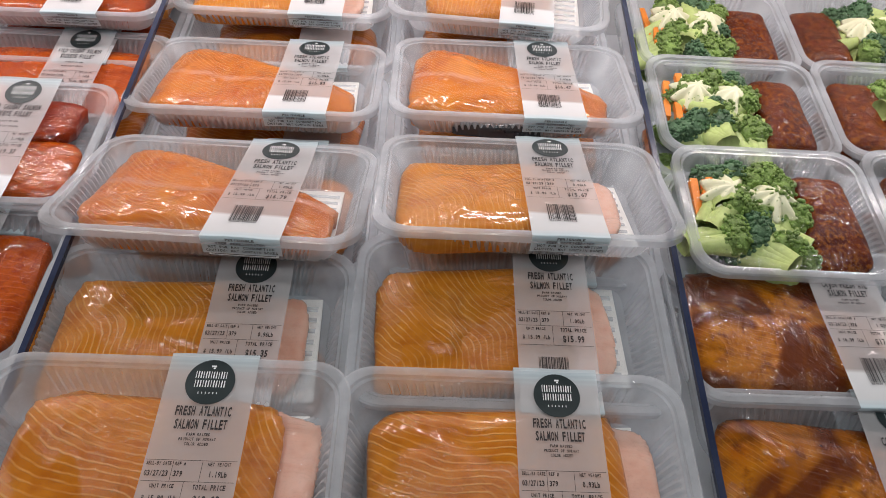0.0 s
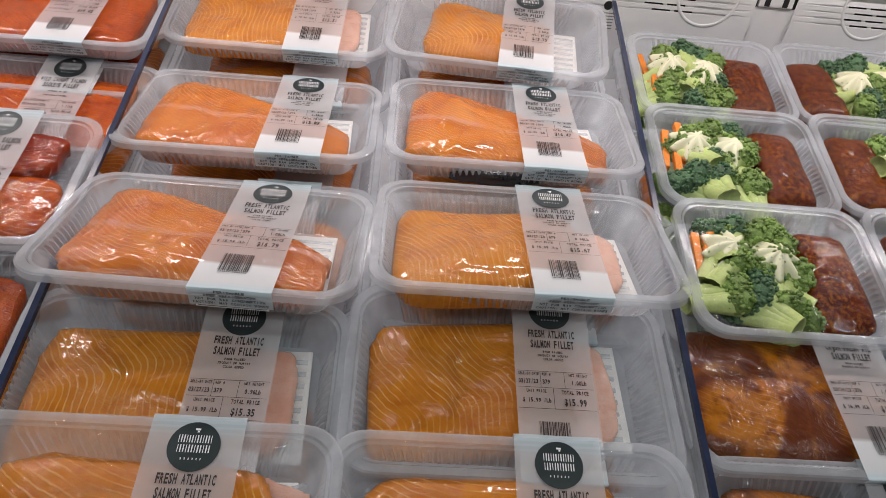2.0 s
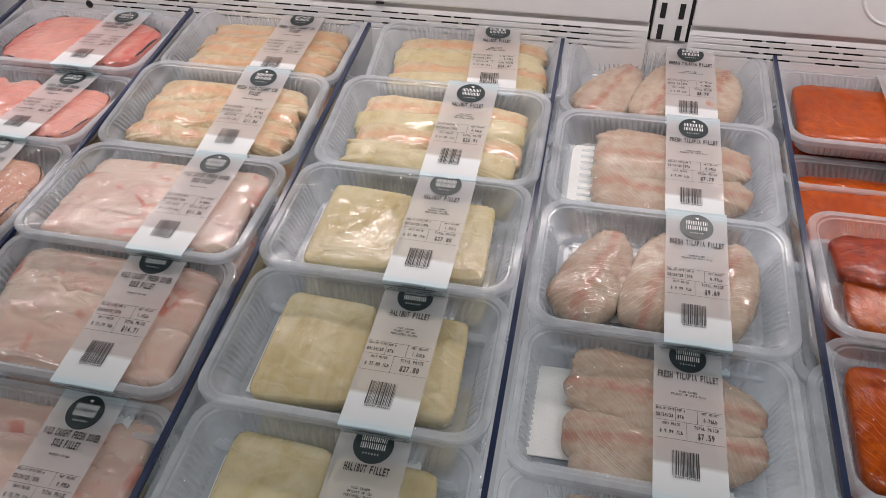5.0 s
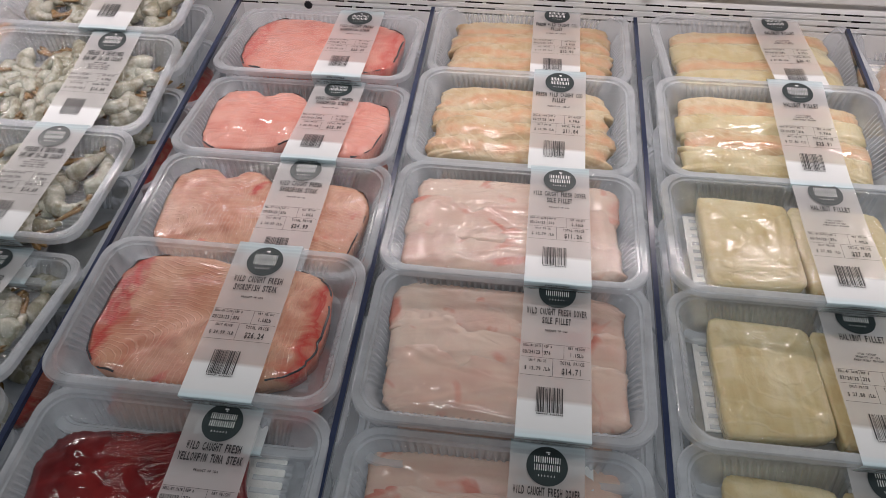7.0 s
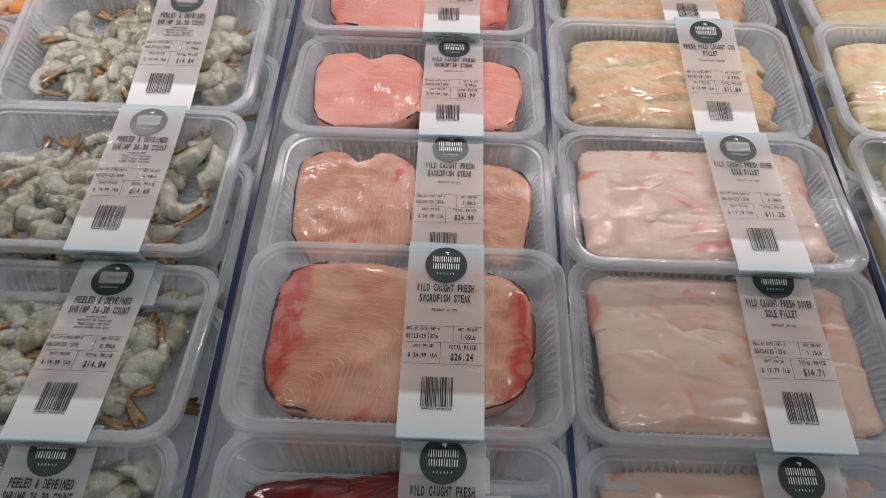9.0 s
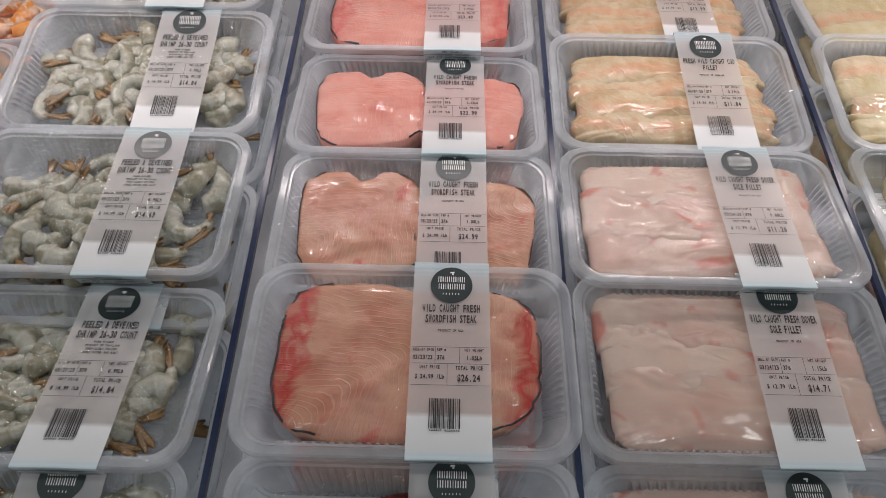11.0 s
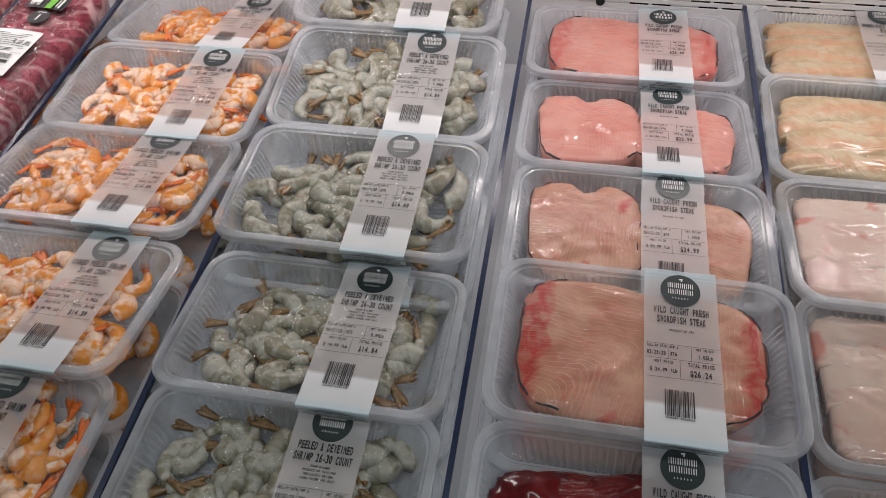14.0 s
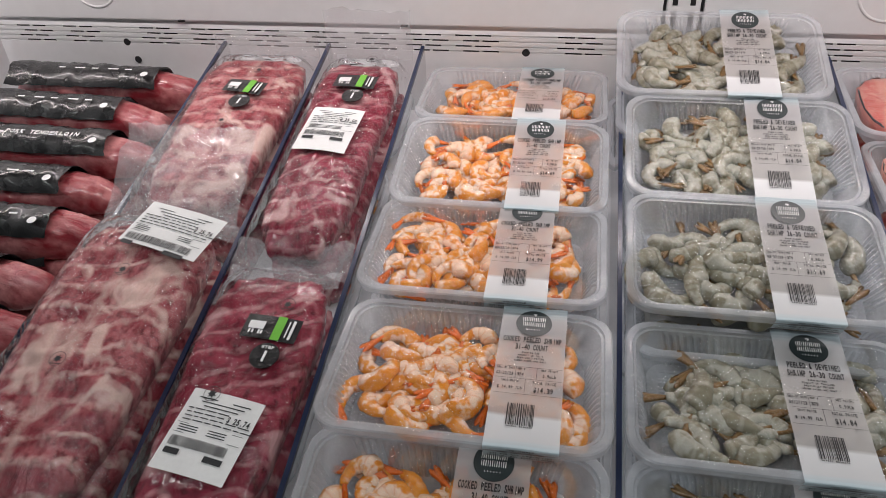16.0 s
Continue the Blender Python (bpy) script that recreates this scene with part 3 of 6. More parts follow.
def sleeve_mesh(name, d=TD):
    ss = [-0.022, -0.010, -0.002, 0.0, 0.004] + [d * k / 14 for k in range(1, 14)] + [d - 0.002, d + 0.002, d + 0.003, d + 0.008, d + 0.014, d + 0.023]
    verts, faces = [], []
    cols = 6
    for s in ss:
        y, z = sleeve_point(s, d)
        for c in range(cols + 1):
            x = (c / cols - 0.5) * BW
            verts.append((x, y, z + 0.0004 * math.sin(c * 1.3 + s * 60)))
    for k in range(len(ss) - 1):
        for c in range(cols):
            a = k * (cols + 1) + c
            faces.append((a, a + cols + 1, a + cols + 2, a + 1))
    return mesh_from(name, verts, faces, M_LABEL)


SLEEVE = sleeve_mesh("label_sleeve")


def print_mesh(name, pr, mat, lift=0.0009):
    verts = []
    for x, s in pr.v:
        y, z = sleeve_point(s)
        if s > TD + 0.003:
            verts.append((x, y - lift, z + 0.0002))
        else:
            verts.append((x, y, z + lift))
    return mesh_from(name, verts, pr.f, mat, smooth=False)


def disc_mesh():
    pr = Print()
    n, r, s0 = 40, 0.0182, 0.0235
    for ring in range(0, 4):
        rr = r * ring / 3
        if ring == 0:
            pr.v.append((0, s0))
            continue
        for k in range(n):
            a = 2 * math.pi * k / n
            pr.v.append((rr * math.cos(a), s0 + rr * math.sin(a)))
    for k in range(n):
        pr.f.append((0, 1 + k, 1 + (k + 1) % n))
        for ring in (0, 1):
            a, b = 1 + ring * n + k, 1 + ring * n + (k + 1) % n
            pr.f.append((a, b, b + n, a + n))
    return print_mesh("logo_disc", pr, M_LOGO, 0.0009)


def disc_bars():
    """The maker's mark on the disc, as plain white bars."""
    pr = Print()
    for row, h, half, cnt in ((0.0152, 0.0056, 0.0112, 13), (0.0224, 0.0056, 0.0108, 12)):
        for k in range(cnt):
            x = -half + 2 * half * k / (cnt - 1)
            w = 0.00042 if k % 3 else 0.00026
            pr.quad(x - w, row, x + w, row + h)
    for k in range(6):
        pr.quad(-0.0074 + k * 0.0027, 0.0318, -0.0068 + k * 0.0027, 0.0334)
    pr.quad(-0.0012, 0.0102, 0.0024, 0.0116)
    pr.quad(0.0004, 0.0118, 0.0018, 0.0132)
    return print_mesh("logo_mark", pr, M_WHITE, 0.0013)


DISC_ME, MARK_ME = disc_mesh(), disc_bars()


def label_print(l1, l2, small, date, ref, weight, unit, total, seed):
    pr = Print()
    rng = random.Random(seed)
    cw = min(0.0029, 0.058 / max(len(l1), len(l2), 1))
    pr.text(l1, 0, 0.0502, 0.0074, cw)
    pr.text(l2, 0, 0.0604, 0.0074, cw)
    for k, s in enumerate(small):
        pr.text(s, 0, 0.0656 + 0.0036 * k, 0.0022, 0.00155)
    lw = 0.0003
    for s in (0.0835, 0.0985, 0.1175):
        pr.quad(-0.0315, s, 0.0315, s + lw)
    pr.quad(-0.0125, 0.0835, -0.0122, 0.0985)
    pr.quad(0.0075, 0.0835, 0.0078, 0.0985)
    pr.quad(-0.0025, 0.0985, -0.0022, 0.1175)
    pr.text("SELL-BY DATE", -0.0308, 0.0873, 0.0026, 0.00145, 0)
    pr.text("REF #", -0.0110, 0.0873, 0.0026, 0.00150, 0)
    pr.text("NET WEIGHT", 0.0195, 0.0873, 0.0026, 0.00160)
    pr.text(date, -0.0308, 0.0950, 0.0040, 0.00205, 0)
    pr.text(ref, -0.0110, 0.0950, 0.0040, 0.00215, 0)
    pr.text(weight, 0.0195, 0.0950, 0.0040, 0.00215)
    pr.text("UNIT PRICE", -0.0165, 0.1032, 0.0028, 0.00165)
    pr.text(unit, -0.0165, 0.1120, 0.0038, 0.00215)
    pr.text("TOTAL PRICE", 0.0155, 0.1040, 0.0036, 0.00205)
    pr.text(total, 0.0150, 0.1140, 0.0062, 0.00310)
    pr.barcode(-0.0160, 0.0085, 0.1290, 0.1540, rng)
    pr.text("264937 8026342", -0.0037, 0.1562, 0.0016, 0.0017)
    main = print_mesh("label_print", pr, M_INK, 0.0009)
    pr = Print()
    f0 = TD + 0.0005
    pr.text("PERISHABLE", 0, f0 + 0.0065, 0.0030, 0.0024)
    pr.text("KEEP REFRIGERATED", 0, f0 + 0.0110, 0.0030, 0.0024)
    pr.text("NOT FOR RAW CONSUMPTION", 0, f0 + 0.0155, 0.0030, 0.0024)
    pr.text("CAUTION: MAY CONTAIN BONES", 0, f0 + 0.0200, 0.0030, 0.0023)
    return main, print_mesh("handling_print", pr, M_INK, 0.0009)


# ---------------------------------------------------------------- food shapes


def slab_mesh(name, L, W, H, mat, seed, n=3.2, taper=0.0, bend=0.0, ridge=0.0, edge=0.45, tilt=0.0, waves=0.0, skew=0.0, ragged=0.055, nr=20, ns=96, wlen=0.0135, lump=0.22, notch=0.0, seam=None):
    """A cut of fish or meat: a soft-edged slab. taper narrows one end, bend bows it, ridge raises its middle."""
    verts, faces = [(0, 0, 0)], []
    def put(x, y, rho):
        u = x / (L / 2)
        if notch and y > 0:
            y *= 1 - notch * math.exp(-((u - 0.08) / 0.16) ** 2)
        y2 = y * (1 - taper * u) + bend * u * u * W + skew * x
        top = H * (1 - tilt * u) * (1 - rho ** 5) ** edge
        top += ridge * H * math.exp(-(y / (W * 0.22)) ** 2) * (1 - rho ** 3)
        top += H * lump * n3(x * 16 + seed, y * 16, seed) * (1 - rho ** 4)
        top += H * 0.08 * n3(x * 60 + seed, y * 60, seed) * (1 - rho ** 6)
        top += H * 0.045 * n3(x * 130 + seed, y * 130, seed) * (1 - rho ** 8)
        if seam is not None:
            top -= 0.16 * H * math.exp(-((x - seam - 0.05 * y) / 0.0045) ** 2) * (1 - rho ** 6)
        if waves:
            top += waves * math.sin(x / wlen + 1.5 * n3(x * 20, y * 20, seed)) * (1 - rho ** 4)
        z = max(top, 0.0005) + 0.0008
        k = 1 - 0.075 * (1 - min(1.0, z / H)) ** 2
        return (x * k, y2 * k, z)
    verts[0] = put(0, 0, 0)
    for k in range(1, nr + 1):
        rho = (k / nr) ** 0.6
        for i in range(ns):
            a = 2 * math.pi * i / ns
            c, s = math.cos(a), math.sin(a)
            w = 1 + ragged * (n3(c * 2 + seed, s * 2, seed) + 0.6 * n3(c * 6 + seed, s * 6, 3 + seed) + 0.35 * n3(c * 17 + seed, s * 17, 5 + seed))
            x = L / 2 * math.copysign(abs(c) ** (2 / n), c) * rho * w
            y = W / 2 * math.copysign(abs(s) ** (2 / n), s) * rho * w
            verts.append(put(x, y, rho))
    for i in range(ns):
        faces.append((0, 1 + i, 1 + (i + 1) % ns))
        for k in range(nr - 1):
            a, b = 1 + k * ns + i, 1 + k * ns + (i + 1) % ns
            faces.append((a, a + ns, b + ns, b))
    base = len(verts)
    for i in range(ns):
        x, y, z = verts[1 + (nr - 1) * ns + i]
        verts.append((x * 0.98, y * 0.98, 0.0))
    for i in range(ns):
        a, b = 1 + (nr - 1) * ns + i, 1 + (nr - 1) * ns + (i + 1) % ns
        faces.append((a, base + i, base + (i + 1) % ns, b))
    faces.append(tuple(reversed(range(base, base + ns))))
    return mesh_from(name, verts, faces, mat)


def skin_mesh(me, L, H, nr=20, ns=96):
    """Strips of dark skin standing round the two ends of a steak made by slab_mesh."""
    rim = [me.vertices[1 + (nr - 1) * ns + i].co for i in range(ns)]
    verts, faces, last = [], [], False
    for i in range(ns + 1):
        x, y = rim[i % ns].x, rim[i % ns].y
        here = abs(x) > 0.27 * L
        if here:
            lift = H * (0.90 + 0.10 * n3(x * 50, y * 50, L))
            verts += [(x * 1.020, y * 1.020, 0.62 * H), (x * 1.034, y * 1.034, lift), (x * 1.016, y * 1.016, lift + 0.0006)]
            if last:
                k = len(verts) - 6
                faces += [(k, k + 3, k + 4, k + 1), (k + 1, k + 4, k + 5, k + 2)]
        last = here
    return mesh_from("skin", verts, faces, M_SKIN)


def shrimp_mesh(name, R, sweep, thick, mat, seed):
    """Curled, tapered body with six swellings, lying flat; the head end is thick."""
    nr, ns = 24, 14
    verts, faces = [], []
    for k in range(nr + 1):
        t = k / nr
        a = t * sweep
        r = R * (1 + 0.22 * t)
        rad = thick * (1 - 0.66 * t ** 1.2) * (0.66 + 0.34 * min(1, t * 6)) * (1 + 0.07 * abs(math.sin(t * math.pi * 6)) + 0.10 * n3(t * 5, seed, 7))
        c = Vector((r * math.cos(a), r * math.sin(a), thick * 0.9 + 0.003 * n3(t * 3, seed, 1)))
        out = Vector((math.cos(a), math.sin(a), 0))
        for i in range(ns):
            b = 2 * math.pi * i / ns
            cleft = 1 - 0.26 * (1 - t) * max(0.0, math.cos(b - 0.5)) ** 8
            p = c + out * (rad * 1.15 * cleft * math.cos(b)) + Vector((0, 0, rad * 0.84 * cleft * math.sin(b)))
            verts.append(p + Vector((0, 0, 0.0006 * n3(p.x * 200, p.y * 200, seed))))
    for k in range(nr):
        for i in range(ns):
            a, b = k * ns + i, k * ns + (i + 1) % ns
            faces.append((a, a + ns, b + ns, b))
    faces.append(tuple(range(ns)))
    faces.append(tuple(reversed([nr * ns + i for i in range(ns)])))
    return mesh_from(name, verts, faces, mat)


def tail_mesh(name, R, sweep, thick, mat):
    """Two fins and a stub at the thin end of the body."""
    verts, faces = [], []
    r = R * 1.22
    end = Vector((r * math.cos(sweep), r * math.sin(sweep), thick * 0.9))
    fwd = Vector((-math.sin(sweep), math.cos(sweep), 0))
    side = Vector((math.cos(sweep), math.sin(sweep), 0))
    for off in (-0.12, 0.02, 0.13):
        d = (fwd + side * off).normalized()
        q = Vector((-d.y, d.x, 0))
        i = len(verts)
        ln = thick * (2.3 if abs(off) > 0.1 else 1.8)
        for t, w, h in ((-0.15, 0.22, 0.26), (0.45, 0.26, 0.15), (0.8, 0.30, 0.09), (1.0, 0.10, 0.05)):
            c = end + d * ln * t
            verts += [c + q * thick * w, c + Vector((0, 0, thick * h)), c - q * thick * w, c - Vector((0, 0, thick * h))]
        for k in range(3):
            for e in range(4):
                a, b = i + 4 * k + e, i + 4 * k + (e + 1) % 4
                faces.append((a, a + 4, b + 4, b))
        faces.append((i + 12, i + 13, i + 14, i + 15))
    return mesh_from(name, verts, faces, mat)


def ico(bm, r, at, sub=1, squash=1.0):
    res = bmesh.ops.create_icosphere(bm, subdivisions=sub, radius=r)
    bmesh.ops.scale(bm, vec=(1, 1, squash), verts=res["verts"])
    bmesh.ops.translate(bm, vec=at, verts=res["verts"])
    return res["verts"]


def floret_meshes(seed):
    """Crown of many buds on a branching stalk that points along -y."""
    rng = random.Random(seed)
    vb, fb = [], []
    bm = bmesh.new()
    ico(bm, 1.0, (0, 0, 0), 1)
    unit_v = [v.co.copy() for v in bm.verts]
    unit_f = [tuple(v.index for v in f.verts) for f in bm.faces]
    bm.free()
    lobes = [(rng.uniform(-0.011, 0.011), rng.uniform(-0.003, 0.008), rng.uniform(0.0, 0.003)) for _ in range(5)]
    for lx, ly, lz in lobes:
        for _ in range(46):
            a, e = rng.uniform(0, 2 * math.pi), math.asin(rng.uniform(-0.1, 1))
            d = Vector((math.cos(a) * math.cos(e), math.sin(a) * math.cos(e), math.sin(e)))
            c = Vector((lx, ly, lz + 0.012)) + d * 0.0094
            r = rng.uniform(0.0010, 0.0018)
            i = len(vb)
            vb += [c + u * r * rng.uniform(0.85, 1.15) for u in unit_v]
            fb += [tuple(i + q for q in f) for f in unit_f]
        i = len(vb)
        vb += [Vector((lx, ly, lz + 0.012)) + u * 0.0096 for u in unit_v]
        fb += [tuple(i + q for q in f) for f in unit_f]
    sv, sf = [], []
    for lx, ly, lz in lobes[:5]:
        a0, b0 = Vector((lx * 0.3, -0.031, 0.010)), Vector((lx, ly, lz + 0.010))
        i = len(sv)
        for t, r in ((0, 0.0066), (0.5, 0.0056), (1.0, 0.0080)):
            c = a0.lerp(b0, t)
            for k in range(8):
                g = 2 * math.pi * k / 8
                sv.append(c + Vector((r * math.cos(g), 0, r * math.sin(g))))
        for k in range(2):
            for e in range(8):
                p, q = i + 8 * k + e, i + 8 * k + (e + 1) % 8
                sf.append((p, q, q + 8, p + 8))
        sf.append(tuple(i + e for e in range(8)))
    return vb, fb, sv, sf


FLORETS = []
for sd in (3, 8, 15):
    vb, fb, sv, sf = floret_meshes(sd)
    FLORETS.append((mesh_from("floret", vb, fb, M_FLORET_D if sd == 8 else M_FLORET), mesh_from("stalk", sv, sf, M_STALK)))


def rosette_mesh():
    verts, faces = [], []
    n, rings = 64, 9
    for k in range(rings + 1):
        t = k / rings
        r = 0.0185 * (1 - t) ** 0.65 + 0.0008
        z = 0.016 * t ** 0.9
        for i in range(n):
            a = 2 * math.pi * i / n
            lobe = 1 + 0.20 * (1 - 0.35 * t) * math.cos(8 * a + 1.6 * t)
            verts.append((r * lobe * math.cos(a), r * lobe * math.sin(a), z + 0.0016 * math.cos(8 * a + 1.6 * t) * (1 - t)))
    for k in range(rings):
        for i in range(n):
            a, b = k * n + i, k * n + (i + 1) % n
            faces.append((a, b, b + n, a + n))
    faces.append(tuple(rings * n + i for i in range(n)))
    faces.append(tuple(reversed(range(n))))
    return mesh_from("butter_rosette", verts, faces, M_BUTTER)


ROSETTE = rosette_mesh()
CARROT = box_mesh("carrot_stick", 0.0085, 0.062, 0.0085, M_CARROT, 0.0016)
PAD = box_mesh("absorbent_pad", 0.150, 0.105, 0.002, M_PAD, 0.0008)

# ---------------------------------------------------------------- the case and the store
SLOPE = radians(12.0)
DECK_Z = 0.640                   # deck height where y is 0
WALL_Y = 1.018


def deck_z(y):
    return DECK_Z + math.tan(SLOPE) * y


XM, XL = (X0 + X1) / 2, X1 - X0
structure("floor", box_mesh("floor", 9.0, 6.4, 0.1, M_FLOOR), pose(XM, -1.6, -0.05), "grey polished concrete floor of the store aisle")
structure("ceiling", box_mesh("ceiling", 9.0, 6.4, 0.1, M_CEIL), pose(XM, -1.6, 3.20), "pale painted store ceiling")
structure("wall_north", box_mesh("wall", 9.0, 0.12, 3.15, M_WALL), pose(XM, 1.55, 1.575), "plain painted wall behind the refrigerated case")
structure("wall_south", box_mesh("wall", 9.0, 0.12, 3.15, M_WALL), pose(XM, -4.74, 1.575), "plain painted wall across the aisle")
structure("wall_west", box_mesh("wall", 0.12, 6.17, 3.15, M_WALL), pose(XM - 4.44, -1.6, 1.575), "plain painted wall at the aisle's end")
structure("wall_east", box_mesh("wall", 0.12, 6.17, 3.15, M_WALL), pose(XM + 4.44, -1.6, 1.575), "plain painted wall at the aisle's end")
for lx in (-3.2, -1.3, 0.6):
    lamp = thing("ceiling_light", pose(lx, -1.1, 3.15), "long white ceiling light panel with a bright diffuser", "ceiling light", "ceiling lights of the store")
    part("light_frame", box_mesh("light_frame", 1.24, 0.34, 0.05, M_ENAMEL, 0.006, (0, 0, -0.025)), lamp)
    part("diffuser", box_mesh("diffuser", 1.16, 0.29, 0.01, M_LAMP, 0.003, (0, 0, -0.056)), lamp, None, "glowing diffuser")

case = thing("refrigerated_case", pose(XM, 0.6, 0), "white enamelled open refrigerated seafood case with a sloping deck", "display case")


def cpart(name, me, m, label="", parent=None):
    """A part of the case, placed in world coordinates."""
    ob = part(name, me, parent or case, None, label)
    ob.matrix_local = pose(-XM, -0.6, 0) @ m
    return ob


deck_len = (WALL_Y - 0.205) / math.cos(SLOPE)
ymid = (WALL_Y + 0.205) / 2
cpart("deck", box_mesh("deck", XL, deck_len, 0.02, M_DECK, 0.002), pose(XM, ymid, deck_z(ymid) - 0.01 / math.cos(SLOPE), 12, 0, 0), "pale grey enamelled deck")
cpart("base", box_mesh("base", XL, 0.94, 0.56, M_ENAMEL, 0.01), pose(XM, 0.55, 0.29), "white enamelled base")
LIP_Z, LIP_Y = 0.788, 0.226
# front sill with its rounded nose
sill_prof = [(LIP_Y, LIP_Z - 0.10), (LIP_Y, LIP_Z - 0.004), (LIP_Y - 0.004, LIP_Z), (0.125, LIP_Z - 0.012), (0.105, LIP_Z - 0.020), (0.092, LIP_Z - 0.038), (0.088, LIP_Z - 0.07), (0.088, 0.10), (0.13, 0.10), (0.13, LIP_Z - 0.10)]
sv = [(x, y, z) for x in (X0, X1) for y, z in sill_prof]
k = len(sill_prof)
sf = [(i, (i + 1) % k, k + (i + 1) % k, k + i) for i in range(k)] + [tuple(reversed(range(k))), tuple(range(k, 2 * k))]
cpart("front_sill", mesh_from("front_sill", sv, sf, M_SILL, smooth=False), pose(0, 0, 0), "grey front sill with a rounded nose")
# comb of short ribs along the rear edge of the sill
tv = [(-0.0075, 0, 0), (0.0075, 0, 0), (0.0075, 0.020, 0), (-0.0075, 0.020, 0), (-0.0065, 0.002, 0.012), (0.0065, 0.002, 0.012), (0.0060, 0.018, 0.008), (-0.0060, 0.018, 0.008),
      (-0.0062, 0.010, 0.0135), (0.0062, 0.010, 0.0135)]
tf = [(0, 3, 2, 1), (0, 1, 5, 4), (4, 5, 9, 8), (8, 9, 6, 7), (2, 3, 7, 6), (1, 2, 6, 9), (1, 9, 5), (3, 0, 8, 7), (0, 4, 8)]
TOOTH = mesh_from("comb_rib", tv, tf, M_TOOTH, smooth=False)
x = X0 + 0.02
while x < X1 - 0.02:
    cpart("comb_rib", TOOTH, pose(x, LIP_Y - 0.012, LIP_Z - 0.001))
    x += 0.0228

# rear panel: slotted air panel below, plain panels above, slotted uprights between
Z_LOW, Z_SEAM, Z_TOP = 0.80, 0.9985, 1.98
STD = [-3.233, -2.014, -0.795, 0.424]
UPW = 0.056
GROUPS = [0.10, 0.19, 0.335, 0.43, 0.53, 0.63, 0.715, 0.80, 0.88, 1.04, 1.13]
ROWS_Z = [0.9600, 0.9680, 0.9765, 0.9850]


def slotted_panel(xa, xb, slots):
    """A sheet with long slots cut through it, 1.5 mm thick."""
    verts, faces = [], []

    def quad(x0, z0, x1, z1):
        i = len(verts)
        verts.extend([(x0, 0, z0), (x1, 0, z0), (x1, 0, z1), (x0, 0, z1)])
        faces.append((i, i + 1, i + 2, i + 3))
    hh = 0.0014
    zs = [Z_LOW]
    for rz in ROWS_Z:
        zs += [rz - hh, rz + hh]
    zs.append(Z_SEAM)
    for k in range(0, len(zs), 2):
        quad(xa, zs[k], xb, zs[k + 1])
    for r, rz in enumerate(ROWS_Z):
        cur = xa
        for s in slots:
            off = 0.012 if r % 2 == 0 else 0.0
            for a in (s + off, s + off + 0.031):
                b = a + 0.026
                if a > cur and b < xb:
                    quad(cur, rz - hh, a, rz + hh)
                    cur = b
        quad(cur, rz - hh, xb, rz + hh)
    bm = bmesh.new()
    vs = [bm.verts.new(v) for v in verts]
    for f in faces:
        bm.faces.new([vs[i] for i in f])
    bmesh.ops.remove_doubles(bm, verts=bm.verts, dist=1e-6)
    bmesh.ops.solidify(bm, geom=bm.faces[:], thickness=0.0015)
    me = bpy.data.meshes.new("air_panel")
    bm.to_mesh(me)
    bm.free()
    me.materials.append(M_ENAMEL)
    return me


HOLE = cyl_mesh("round_plug", 0.0062, 0.003, M_DARK, 20, 0.0008)
# near-black backing: the shade behind the slots is put into its colour
cpart("cavity", box_mesh("cavity", XL, 0.02, 0.22, M_DARK), pose(XM, WALL_Y + 0.024, 0.90), "near-black backing, shade behind the slots put into its colour")
edges = [X0] + STD + [X1]
for k in range(len(edges) - 1):
    a, b = edges[k] + (UPW / 2 if k else 0), edges[k + 1] - (UPW / 2 if k < len(edges) - 2 else 0)
    base = edges[k] if k else STD[0] - 1.219
    sl = [base + g for g in GROUPS if a + 0.01 < base + g < b - 0.09]
    cpart("air_panel", slotted_panel(a, b, sl), pose(0, WALL_Y, 0), "white enamelled panel with rows of air slots")
    cpart("rear_panel", box_mesh("rear_panel", b - a - 0.002, 0.012, Z_TOP - Z_SEAM, M_ENAMEL, 0.0025), pose((a + b) / 2, WALL_Y + 0.0015, (Z_SEAM + Z_TOP) / 2 + 0.001), "plain white enamelled rear panel")
    for h in (0.306, 0.992):
        if a < base + h < b:
            cpart("round_plug", HOLE, pose(base + h, WALL_Y - 0.0008, 0.9600, 90, 0, 0), "black round hole plug")
            cpart("round_plug", HOLE, pose(base + h + 0.012, WALL_Y - 0.0008, 0.9290, 90, 0, 0), "black round hole plug")
    for h in (0.42, 0.80):
        if a < base + h < b:
            cpart("seam_clip", box_mesh("seam_clip", 0.012, 0.003, 0.003, M_DARK, 0.0006), pose(base + h, WALL_Y - 0.0055, Z_SEAM + 0.001))
# solid dark block, shade of an upright's slot as colour
SLOT = box_mesh("upright_slot", 0.0075, 0.003, 0.021, M_DARK, 0.0006)
